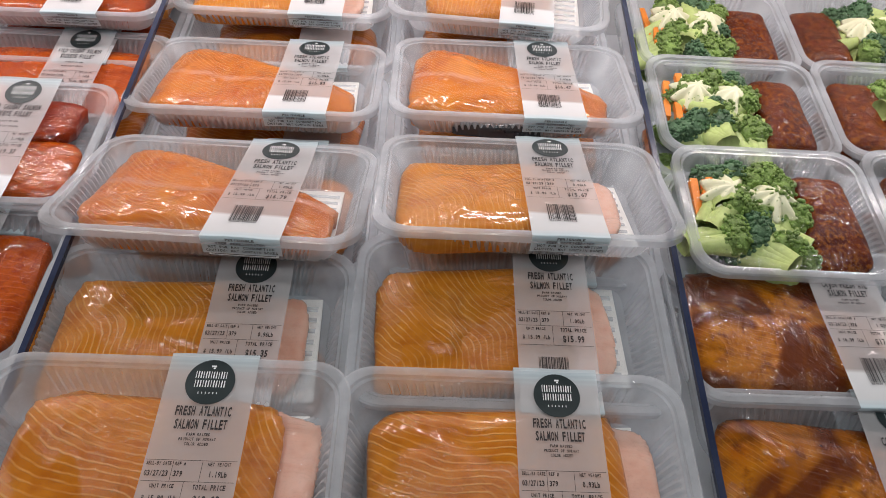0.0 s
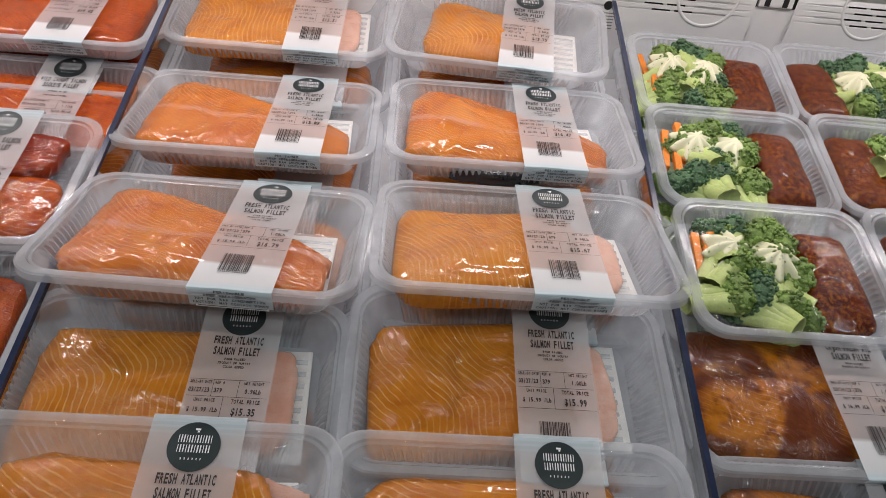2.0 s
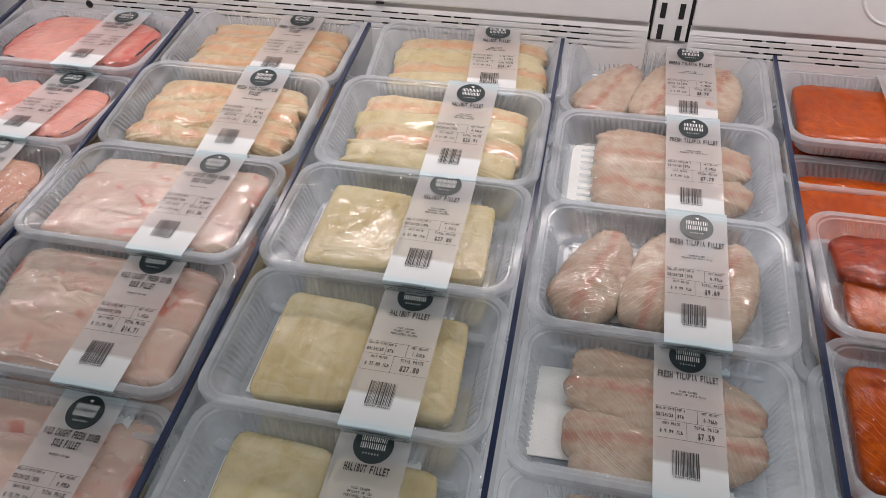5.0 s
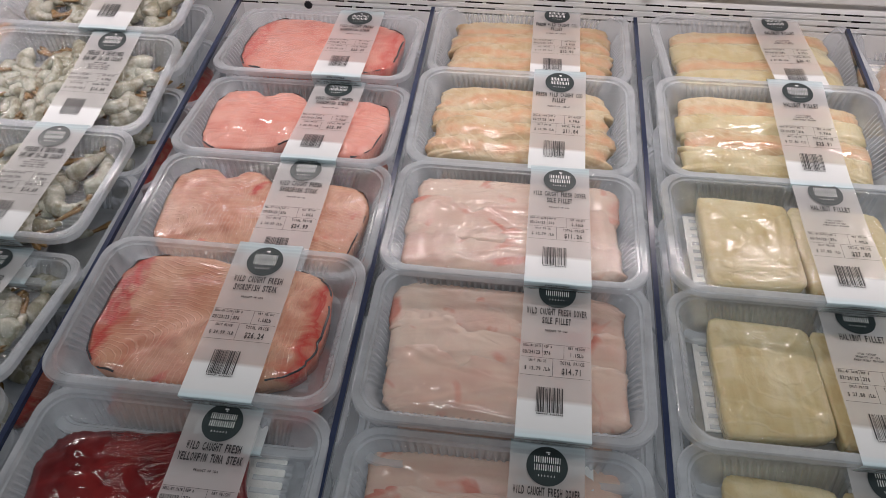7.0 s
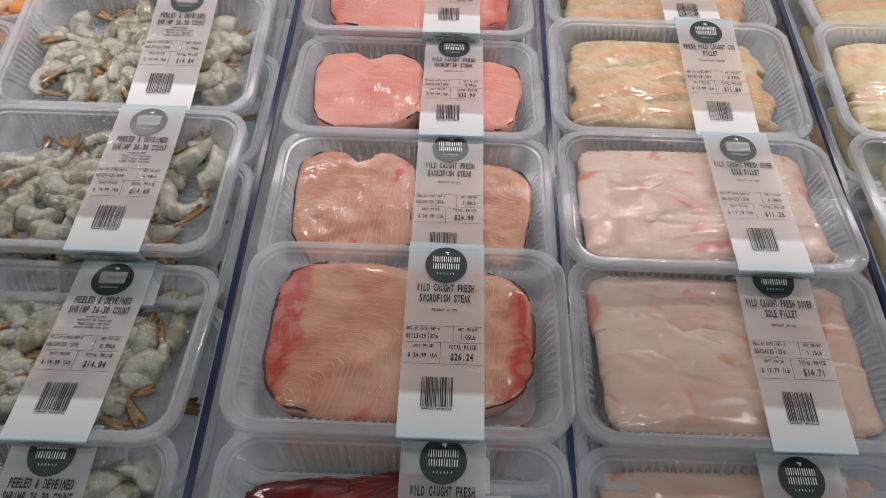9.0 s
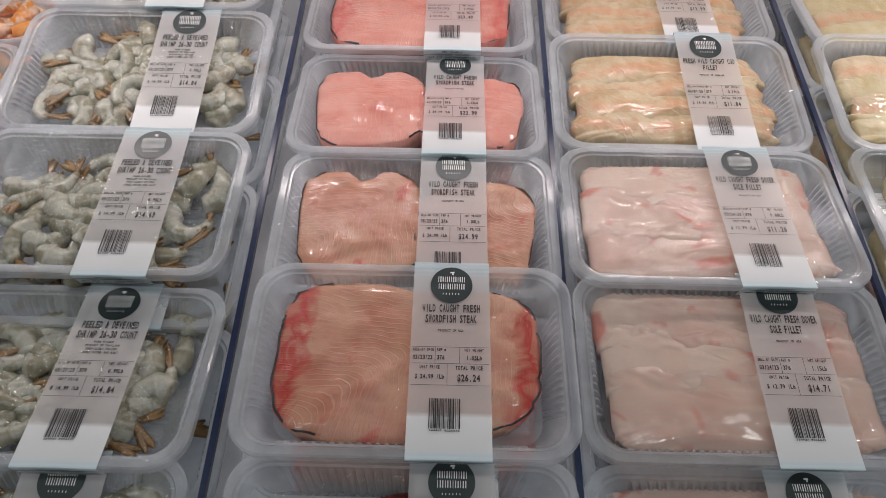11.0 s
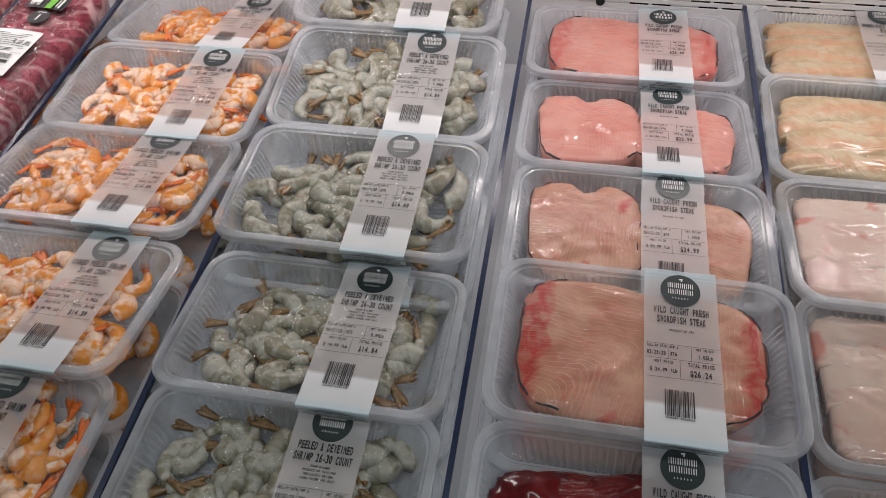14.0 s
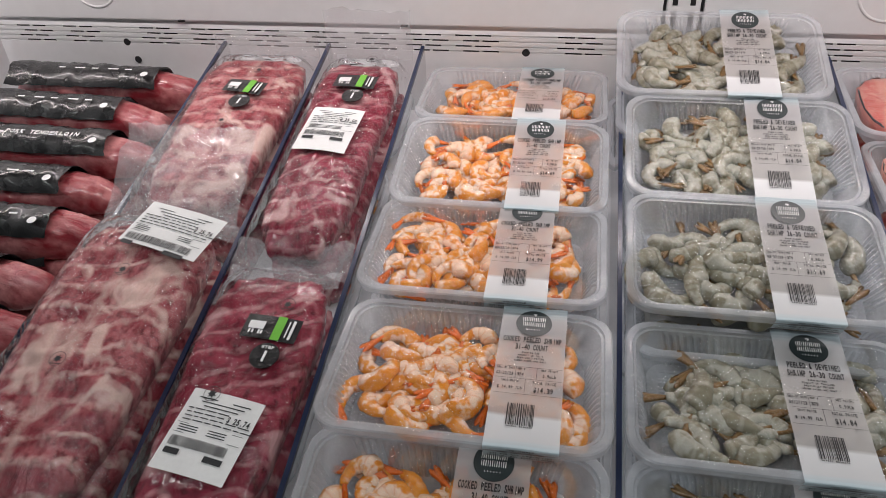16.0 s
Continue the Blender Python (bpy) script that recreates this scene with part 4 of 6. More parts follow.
for s in STD:
    cpart("panel_filler", box_mesh("panel_filler", UPW + 0.004, 0.004, 0.176, M_ENAMEL), pose(s, WALL_Y + 0.0042, 0.886), "white panel strip under the upright")
    up = cpart("upright", box_mesh("upright", UPW - 0.008, 0.014, Z_TOP - 0.975, M_ENAMEL, 0.002), pose(s, WALL_Y + 0.0065, (Z_TOP + 0.975) / 2), "white slotted upright")
    for side in (-1, 1):
        # dark strip fills the side gap, its shade painted in
        cpart("upright_gap", box_mesh("upright_gap", 0.004, 0.003, 0.25, M_DARK), pose(s + side * (UPW / 2 - 0.0015), WALL_Y + 0.004, 1.09))
        z = 0.987
        while z < 1.25:
            sl = part("upright_slot", SLOT, up)
            sl.matrix_local = pose(side * 0.0125, -0.0062, z - (Z_TOP + 0.975) / 2)
            z += 0.0300
# shallow pressed rings on the rear panels
for rx, rz in ((-0.52, 1.062), (-1.742, 1.062), (-2.96, 1.062), (0.33, 0.985), (0.56, 0.985)):
    bm = bmesh.new()
    n, R, r = 64, 0.042, 0.0022
    for i in range(n):
        a = 2 * math.pi * i / n
        for j in range(6):
            b = math.pi * j / 5
            bm.verts.new(((R + r * math.cos(b)) * math.cos(a), -r * 0.5 * math.sin(b), (R + r * math.cos(b)) * math.sin(a)))
    bm.verts.ensure_lookup_table()
    for i in range(n):
        for j in range(5):
            p, q = i * 6 + j, ((i + 1) % n) * 6 + j
            bm.faces.new((bm.verts[p], bm.verts[q], bm.verts[q + 1], bm.verts[p + 1]))
    me = bpy.data.meshes.new("pressed_ring")
    bm.to_mesh(me)
    bm.free()
    me.materials.append(M_ENAMEL)
    me.shade_smooth()
    cpart("pressed_ring", me, pose(rx, WALL_Y - 0.0046 if rz > 1 else WALL_Y - 0.0012, rz))
# data plate on the air panel
plate = cpart("data_plate", box_mesh("data_plate", 0.135, 0.001, 0.030, M_PAPER), pose(0.150, WALL_Y - 0.0010, 0.938), "small grey data plate with unreadable print")
pv, pf = [], []
for r in range(6):
    for a, b in ((-0.060, -0.035), (-0.028, 0.030), (0.036, 0.060)):
        i = len(pv)
        z = 0.011 - r * 0.0042
        pv += [(a, -0.0008, z), (b, -0.0008, z), (b, -0.0008, z + 0.0014), (a, -0.0008, z + 0.0014)]
        pf.append((i, i + 1, i + 2, i + 3))
part("plate_print", mesh_from("plate_print", pv, pf, M_SILL, smooth=False), plate)

# the unseen shelf above, with its tube; added unseen canopy with its added tube; ends and top
cpart("upper_shelf", box_mesh("upper_shelf", XL - 0.02, 0.42, 0.024, M_SHELF, 0.004), pose(XM, WALL_Y - 0.218, 1.345), "unseen grey metal shelf above the deck")
cpart("tube_housing", box_mesh("tube_housing", XL - 0.06, 0.045, 0.030, M_ENAMEL, 0.004), pose(XM, 0.85, 1.315))
cpart("canopy", box_mesh("canopy", XL, 1.02, 0.10, M_SHELF, 0.01), pose(XM, 0.56, 2.09), "dark grey case canopy, added out of view")
cpart("canopy_tube_housing", box_mesh("canopy_tube_housing", XL - 0.06, 0.07, 0.018, M_ENAMEL, 0.003), pose(XM, 0.16, 2.035))
cpart("rear_shell", box_mesh("rear_shell", XL, 0.06, 2.1, M_ENAMEL), pose(XM, WALL_Y + 0.075, 1.05))
for s in (X0 - 0.02, X1 + 0.02):
    cpart("end_panel", box_mesh("end_panel", 0.04, 1.04, 2.14, M_ENAMEL, 0.008), pose(s, 0.57, 1.07), "white case end panel")

# clear dividers standing on the deck


def divider(x, rear_h=0.118, front_h=0.098, y0=0.240, y1=1.004, skew=0.0, limit=False):
    yr, yf = y1, y0
    base = thing("shelf_divider", pose(x, yf, deck_z(yf)), "clear acrylic divider with a dark blue top edge" if not limit else
                 "clear acrylic divider with a white load limit strip", "divider", "dividers on the deck")
    dz = deck_z(yr) - deck_z(yf)
    L = yr - yf
    prof = [(0.0, 0.0), (L, dz), (L, dz + rear_h - 0.006), (L - 0.006, dz + rear_h), (0.012, front_h), (0.0, front_h - 0.012)]
    t = 0.0022

    def plate(prof, t, mat, nm):
        v = [(sx * t + skew * y, y, z) for sx in (-1, 1) for y, z in prof]
        m = len(prof)
        f = [(i, m + i, m + (i + 1) % m, (i + 1) % m) for i in range(m)] + [tuple(range(m)), tuple(reversed(range(m, 2 * m)))]
        return mesh_from(nm, v, f, mat, smooth=False)
    part("panel", plate(prof, t, M_ACRYLIC, "panel"), base, None, "clear acrylic panel").visible_shadow = False
    strip = [(L - 0.004, dz + rear_h - 0.0042), (L - 0.004, dz + rear_h + 0.0012), (0.010, front_h + 0.0012), (0.010, front_h - 0.0042)]
    part("top_edge", plate(strip, t + 0.0004, M_EDGE, "top_edge"), base, None, "dark blue glossy edge")
    front = [(-0.0012, 0.004), (0.0028, 0.004), (0.0028, front_h - 0.010), (-0.0012, front_h - 0.010)]
    part("front_edge", plate(front, t + 0.0004, M_EDGE, "front_edge"), base, None, "dark blue glossy edge")
    if limit:
        ang = math.atan2(dz + rear_h - front_h, L)
        st = part("load_limit_strip", box_mesh("load_limit_strip", 0.013, 0.45, 0.0012, M_PAPER, 0.0003), base, pose(skew * (L - 0.24), L - 0.24, dz + rear_h - 0.235 * math.tan(ang) + 0.003, math.degrees(ang), 0, 0), "white strip with small blue lettering")
        pr = Print()
        pr.text("LOAD LIMIT", 0, 0, 0.0075, 0.0085, 0)
        me = mesh_from("strip_print", [(-0.004 + (-y), 0.14 - x, 0.0009) for x, y in pr.v], [tuple(reversed(f)) for f in pr.f], M_STICKBLUE, smooth=False)
        part("strip_print", me, st)
    return base


for dx in (-0.362, -0.652, -0.940, -1.228, -1.516, -1.806, -2.097):
    divider(dx)
divider(0.188, skew=0.014)
divider(0.628, limit=True)
divider(-2.402)
divider(-2.556)
divider(-2.735)
divider(-3.165)

# ---------------------------------------------------------------- packed trays
R0 = math.degrees(SLOPE)


def place(disc, ox=0.036, yaw=0.0, pitch=R0, d=TD, h=TH):
    """Pose of the tray's lid from where its round mark lies, and its gap over the deck."""
    rot = pose(0, 0, 0, pitch, 0, yaw)
    lid = Vector(disc) - rot @ Vector((ox, d / 2 - 0.0235, 0.0015))
    low = 1.0
    for cy in (-d / 2 + 0.024, d / 2 - 0.024):
        p = lid + rot @ Vector((0, cy, -h))
        low = min(low, (p.z - deck_z(p.y)) * math.cos(SLOPE))
    return lid, rot, low


def fill_fish(root, lift, kind, seed, ox_skin=False, rosy=False):
    """What lies in the tray. The floor is at lift + 2 mm, the lid 48 mm above it."""
    rng = random.Random(seed)
    z0 = lift + 0.003

    def cut(name, me, x=0, y=0, z=0.0, rz=0, rx=0, ry=0, label=""):
        return part(name, me, root, pose(x, y, z0 + z, rx, ry, rz), label)

    if kind in ("salmon", "salmon_b", "salmon_tail", "salmon_small"):
        pad = cut("absorbent_pad", PAD, 0.03, 0.004, 0, 2)
        if kind == "salmon":
            cut("salmon_fillet", slab_mesh("salmon_fillet", 0.182, 0.134, 0.0275, M_SALMON, seed, 6.5, 0.05, 0.02, 0.06, edge=0.27, skew=0.08, lump=0.24, ragged=0.035, seam=-0.012), -0.030, -0.003, 0.002, rng.uniform(-3, 3))
        elif kind == "salmon_b":
            cut("salmon_fillet", slab_mesh("salmon_fillet", 0.205, 0.134, 0.0275, M_SALMON_B, seed, 5.5, 0.10, 0.03, 0.06, edge=0.30, skew=0.06, lump=0.26, ragged=0.035, seam=0.075), -0.010, -0.002, 0.002, rng.uniform(-3, 3))
        elif kind == "salmon_tail":
            cut("salmon_fillet", slab_mesh("salmon_fillet", 0.232, 0.116, 0.029, M_SALMON_T, seed, 6.0, 0.42, -0.05, 0.05, edge=0.24, tilt=0.25, skew=-0.12, lump=0.14, ragged=0.04), -0.002, -0.008, 0.002, -4 + rng.uniform(-2, 2))
        else:
            cut("salmon_fillet", slab_mesh("salmon_fillet", 0.165, 0.116, 0.031, M_SALMON, seed, 5.0, 0.2, 0.05, 0.10, edge=0.28, lump=0.14, ragged=0.03), -0.012, -0.002, 0.002, -4)
        if kind in ("salmon", "salmon_b"):
            fx = 0.070 if kind == "salmon" else 0.090
            cut("belly_flap", slab_mesh("belly_flap", 0.052, 0.104, 0.011, M_BELLY, seed + 2, 3.6, 0.1, 0.06, edge=0.3, ragged=0.06), fx, 0.004, 0.002, rng.uniform(-8, 8), 0, 0, "pale pink belly flap")
        if kind == "salmon_tail" and ox_skin:
            cut("fish_skin", slab_mesh("fish_skin", 0.105, 0.026, 0.016, M_SKIN, seed, 2.6, 0.3, 0.1, ragged=0.15), -0.018, -0.060, 0.001, -3, 0, 0, "dark folded fish skin")
    elif kind == "sockeye":
        cut("sockeye_fillet", slab_mesh("sockeye_fillet", 0.232, 0.134, 0.029, M_SOCKEYE, seed, 9.0, 0.03, 0.0, 0.0, edge=0.16, ragged=0.025, lump=0.12, waves=0.0006, wlen=0.002), 0, 0, 0.001, rng.uniform(-3, 3))
    elif kind == "sockeye_dark":
        cut("sockeye_fillet", slab_mesh("sockeye_fillet", 0.232, 0.134, 0.0285, M_SOCKEYE_D, seed, 8.0, 0.04, 0.0, 0.0, edge=0.2, ragged=0.03, lump=0.12), -0.002, 0, 0.001, rng.uniform(-3, 3))
    elif kind == "sockeye_two":
        cut("sockeye_fillet", slab_mesh("sockeye_fillet", 0.222, 0.090, 0.024, M_SOCKEYE, seed, 6.0, 0.06, 0.04, edge=0.2, lump=0.12), 0.004, -0.024, 0.001, -3)
        cut("sockeye_fillet", slab_mesh("sockeye_fillet", 0.215, 0.075, 0.022, M_SOCKEYE_D, seed + 1, 5.0, 0.12, 0.05, edge=0.2), -0.006, 0.032, 0.009, 4, -6)
    elif kind == "tilapia":
        cut("absorbent_pad", PAD, -0.02, 0.004, 0, 2)
        for k, (x, y, rz, w) in enumerate(((-0.066, 0.0, 68, 0.095), (0.002, 0.002, 74, 0.090), (0.068, -0.002, 70, 0.092))):
            cut("tilapia_fillet", slab_mesh("tilapia_fillet", 0.150, w * 0.84, 0.024, M_TILAPIA, seed + k, 2.6, 0.25, 0.06, 0.10, edge=0.40, ragged=0.06, lump=0.22), x, y, 0.002 + 0.003 * k, rz + rng.uniform(-4, 4), 0, 5)
    elif kind == "tilapia_flat":
        cut("absorbent_pad", PAD, -0.045, 0.006, 0, 2)
        for k, (y, w) in enumerate(((0.026, 0.092), (-0.022, 0.096))):
            cut("tilapia_fillet", slab_mesh("tilapia_fillet", 0.204, w, 0.018, M_TILAPIA, seed + k, 3.0, 0.26, 0.06, 0.1, edge=0.40, ragged=0.08, lump=0.25), 0.012, y, 0.002 + 0.005 * (1 - k), rng.uniform(-6, 6), 4)
    elif kind == "halibut":
        cut("absorbent_pad", PAD, -0.030, 0.004, 0, 1)
        cut("halibut_fillet", slab_mesh("halibut_fillet", 0.100, 0.130, 0.022, M_HALIBUT, seed, 11, 0.05, 0.0, 0.0, edge=0.10, ragged=0.02, lump=0.10), -0.046, 0.002, 0.002, rng.uniform(-3, 3))
        cut("halibut_fillet", slab_mesh("halibut_fillet", 0.100, 0.126, 0.021, M_HALIBUT, seed + 1, 11, 0.05, 0.0, 0.0, edge=0.10, ragged=0.02, lump=0.10), 0.052, 0.000, 0.002, rng.uniform(-3, 3))
    elif kind == "halibut_long":
        for k, (y, w, mt) in enumerate(((0.043, 0.052, M_COD), (0.014, 0.056, M_HALIBUT), (-0.015, 0.058, M_COD), (-0.043, 0.050, M_HALIBUT))):
            cut("halibut_fillet", slab_mesh("halibut_fillet", 0.228, w, 0.023, mt, seed + k, 5, 0.08 * (-1) ** k, 0.03, 0.1, edge=0.34, ragged=0.07, lump=0.22), 0.002 * (-1) ** k, y, 0.002 + 0.0015 * (k % 2), rng.uniform(-2, 2), 5)
    elif kind == "sole":
        for k, (y, w) in enumerate(((0.040, 0.074), (0.002, 0.086), (-0.036, 0.078))):
            cut("sole_fillet", slab_mesh("sole_fillet", 0.236, w, 0.026, M_SOLE, seed + k, 6, 0.04, 0.02, 0.0, edge=0.18, ragged=0.05, lump=0.12), rng.uniform(-0.003, 0.003), y, 0.002 + 0.001 * k, rng.uniform(-2, 2))
    elif kind == "cod":
        for k, (y, w) in enumerate(((0.042, 0.058), (0.012, 0.060), (-0.017, 0.060), (-0.044, 0.050))):
            cut("cod_fillet", slab_mesh("cod_fillet", 0.232, w, 0.024, M_COD, seed + k, 4, 0.10 * (-1) ** k, 0.04, 0.1, edge=0.36, ragged=0.09, lump=0.28, waves=0.0005, wlen=0.002), 0.003 * (-1) ** k, y, 0.002 + 0.001 * k, rng.uniform(-3, 3), 5)
    elif kind in ("swordfish", "swordfish_two"):
        parts = ((0.232, 0.148, 0.0, 0.0, 0),) if kind == "swordfish" else ((0.128, 0.138, -0.052, 0.0, 6), (0.118, 0.124, 0.058, -0.005, 172))
        for k, (L, W, x, y, rz) in enumerate(parts):
            st = cut("swordfish_steak", slab_mesh("swordfish_steak", L, W, 0.031, M_SWORD_P if rosy else M_SWORD, seed + k, 3.5, 0.08, 0.02, 0.0, edge=0.09, ragged=0.035, lump=0.10, notch=0.26 if kind == "swordfish_two" else 0.10), x, y, 0.002 + 0.001 * k, rz)
            sk = skin_mesh(st.data, L, 0.031)
            part("skin", sk, st, None, "dark skin along the cut's edge")
    elif kind == "tuna":
        cut("absorbent_pad", PAD, 0.02, 0.004, 0, 2)
        cut("tuna_steak", slab_mesh("tuna_steak", 0.195, 0.132, 0.028, M_TUNA, seed, 3.4, 0.15, 0.08, 0.05, edge=0.25, lump=0.14), -0.02, -0.004, 0.002, 12)
    elif kind == "cajun":
        cut("absorbent_pad", PAD, 0.05, 0.002, 0, 1)
        cut("cajun_salmon_fillet", slab_mesh("cajun_salmon_fillet", 0.205, 0.134, 0.0275, M_CAJUN, seed, 6.5, 0.05, 0.02, 0.06, edge=0.24, lump=0.16, ragged=0.03), -0.022, -0.002, 0.002, -2)
    elif kind in ("cooked", "raw"):
        vs = SHRIMP[kind]
        cnt = 84 if kind == "cooked" else 54
        nx, ny = 7, 4
        spots = [(i, j) for i in range(nx) for j in range(ny)]
        rng.shuffle(spots)
        for k in range(cnt):
            i, j = spots[k % len(spots)]
            layer = k // len(spots)
            x = -0.096 + 0.192 * (i + 0.5 + rng.uniform(-0.5, 0.5)) / nx
            y = -0.049 + 0.098 * (j + 0.5 + rng.uniform(-0.5, 0.5)) / ny
            body, tail = rng.choice(vs)
            dome = (0.005 if kind == "cooked" else 0.004) * (1 - (x / 0.12) ** 2) * (1 - (y / 0.075) ** 2)
            s = part("shrimp", body, root, pose(x, y, z0 + 0.002 + rng.uniform(0.1, 1.0) * dome + 0.004 * layer, rng.uniform(-13, 13), rng.uniform(-13, 13), rng.uniform(0, 360)))
            s.scale = (rng.uniform(0.92, 1.12),) * 3
            part("tail", tail, s)


SHRIMP = {"cooked": [], "raw": []}
for kind, body_mat, tail_mat, R, th in (("cooked", M_COOKED, M_COOKTAIL, 0.0140, 0.0102), ("raw", M_RAW, M_RAWTAIL, 0.0165, 0.0114)):
    for q, sw in enumerate((2.7, 3.9, 2.0, 3.2, 1.5)):
        rr = R * (1.0, 0.95, 1.35, 1.15, 1.7)[q]
        SHRIMP[kind].append((shrimp_mesh("shrimp", rr, sw, th, body_mat, q + 1.5), tail_mesh("tail", rr, sw, th, tail_mat)))

NAMES = {
    "salmon": ("FRESH ATLANTIC", "SALMON FILLET", ("FARM RAISED", "PRODUCT OF NORWAY", "COLOR ADDED"), "03/27/23", "379", "$ 15.99 /Lb"),
    "sockeye": ("WILD CAUGHT SALMON", "SOCKEYE FILLET", ("", "PRODUCT OF USA", "", "PREVIOUSLY FROZEN"), "03/24/23", "376", "$ 16.99 /Lb"),
    "tilapia": ("FRESH TILAPIA FILLET", "", ("FARM RAISED", "PRODUCT OF COSTA RICA"), "03/24/23", "376", "$ 9.99 /Lb"),
    "halibut": ("HALIBUT FILLET", "", ("WILD CAUGHT", "PRODUCT OF USA", "PREVIOUSLY FROZEN"), "03/24/23", "376", "$ 27.80 /Lb"),
    "sole": ("WILD CAUGHT FRESH DOVER", "SOLE FILLET", ("", "PRODUCT OF USA"), "03/24/23", "376", "$ 12.79 /Lb"),
    "cod": ("FRESH WILD CAUGHT COD", "FILLET", ("", "PRODUCT OF ICELAND"), "03/27/23", "379", "$ 14.99 /Lb"),
    "swordfish": ("WILD CAUGHT FRESH", "SWORDFISH STEAK", ("", "PRODUCT OF USA"), "03/23/23", "376", "$ 24.99 /Lb"),
    "tuna": ("WILD CAUGHT FRESH", "YELLOWFIN TUNA STEAK", ("", "PRODUCT OF USA"), "03/23/23", "376", "$ 24.99 /Lb"),
    "cajun": ("CAJUN FRESH ATL", "SALMON FILLET", ("FARM RAISED", "PRODUCT OF NORWAY"), "03/24/23", "376", "$ 16.99 /Lb"),
    "cooked": ("COOKED PEELED SHRIMP", "31-40 COUNT", ("FARM RAISED", "PRODUCT OF INDIA", "PREVIOUSLY FROZEN", "ADDED WATER AND SALT"), "03/22/23", "374", "$ 14.99 /Lb"),
    "raw": ("PEELED & DEVEINED", "SHRIMP 26-30 COUNT", ("FARM RAISED", "PRODUCT OF THAILAND", "PREVIOUSLY FROZEN", "ADDED WATER AND SALT"), "03/27/23", "379", "$ 14.99 /Lb"),
}
LOOK = {
    "salmon": ("salmon_tray", "clear tray of striped orange salmon fillet", "packaged salmon"),
    "sockeye": ("sockeye_salmon_tray", "sealed clear tray of deep red sockeye salmon fillet", "packaged salmon"),
    "tilapia": ("tilapia_tray", "sealed clear tray of pale pinkish tilapia fillets", "packaged fish"),
    "halibut": ("halibut_tray", "sealed clear tray of cream white halibut fillet", "packaged fish"),
    "sole": ("sole_tray", "sealed clear tray of thin pale pink sole fillets", "packaged fish"),
    "cod": ("cod_tray", "sealed clear tray of flaky cream cod fillet", "packaged fish"),
    "swordfish": ("swordfish_tray", "clear tray of pink swordfish steak with dark skin", "packaged fish"),
    "tuna": ("tuna_tray", "sealed clear tray of dark red tuna steak", "packaged fish"),
    "cajun": ("cajun_salmon_tray", "clear tray of spice-rubbed orange salmon fillet", "packaged salmon"),
    "cooked": ("cooked_shrimp_tray", "clear tray of orange and white cooked shrimp", "packaged shrimp"),
    "raw": ("raw_shrimp_tray", "clear tray of grey raw shrimp with tails", "packaged shrimp"),
}
count = 0


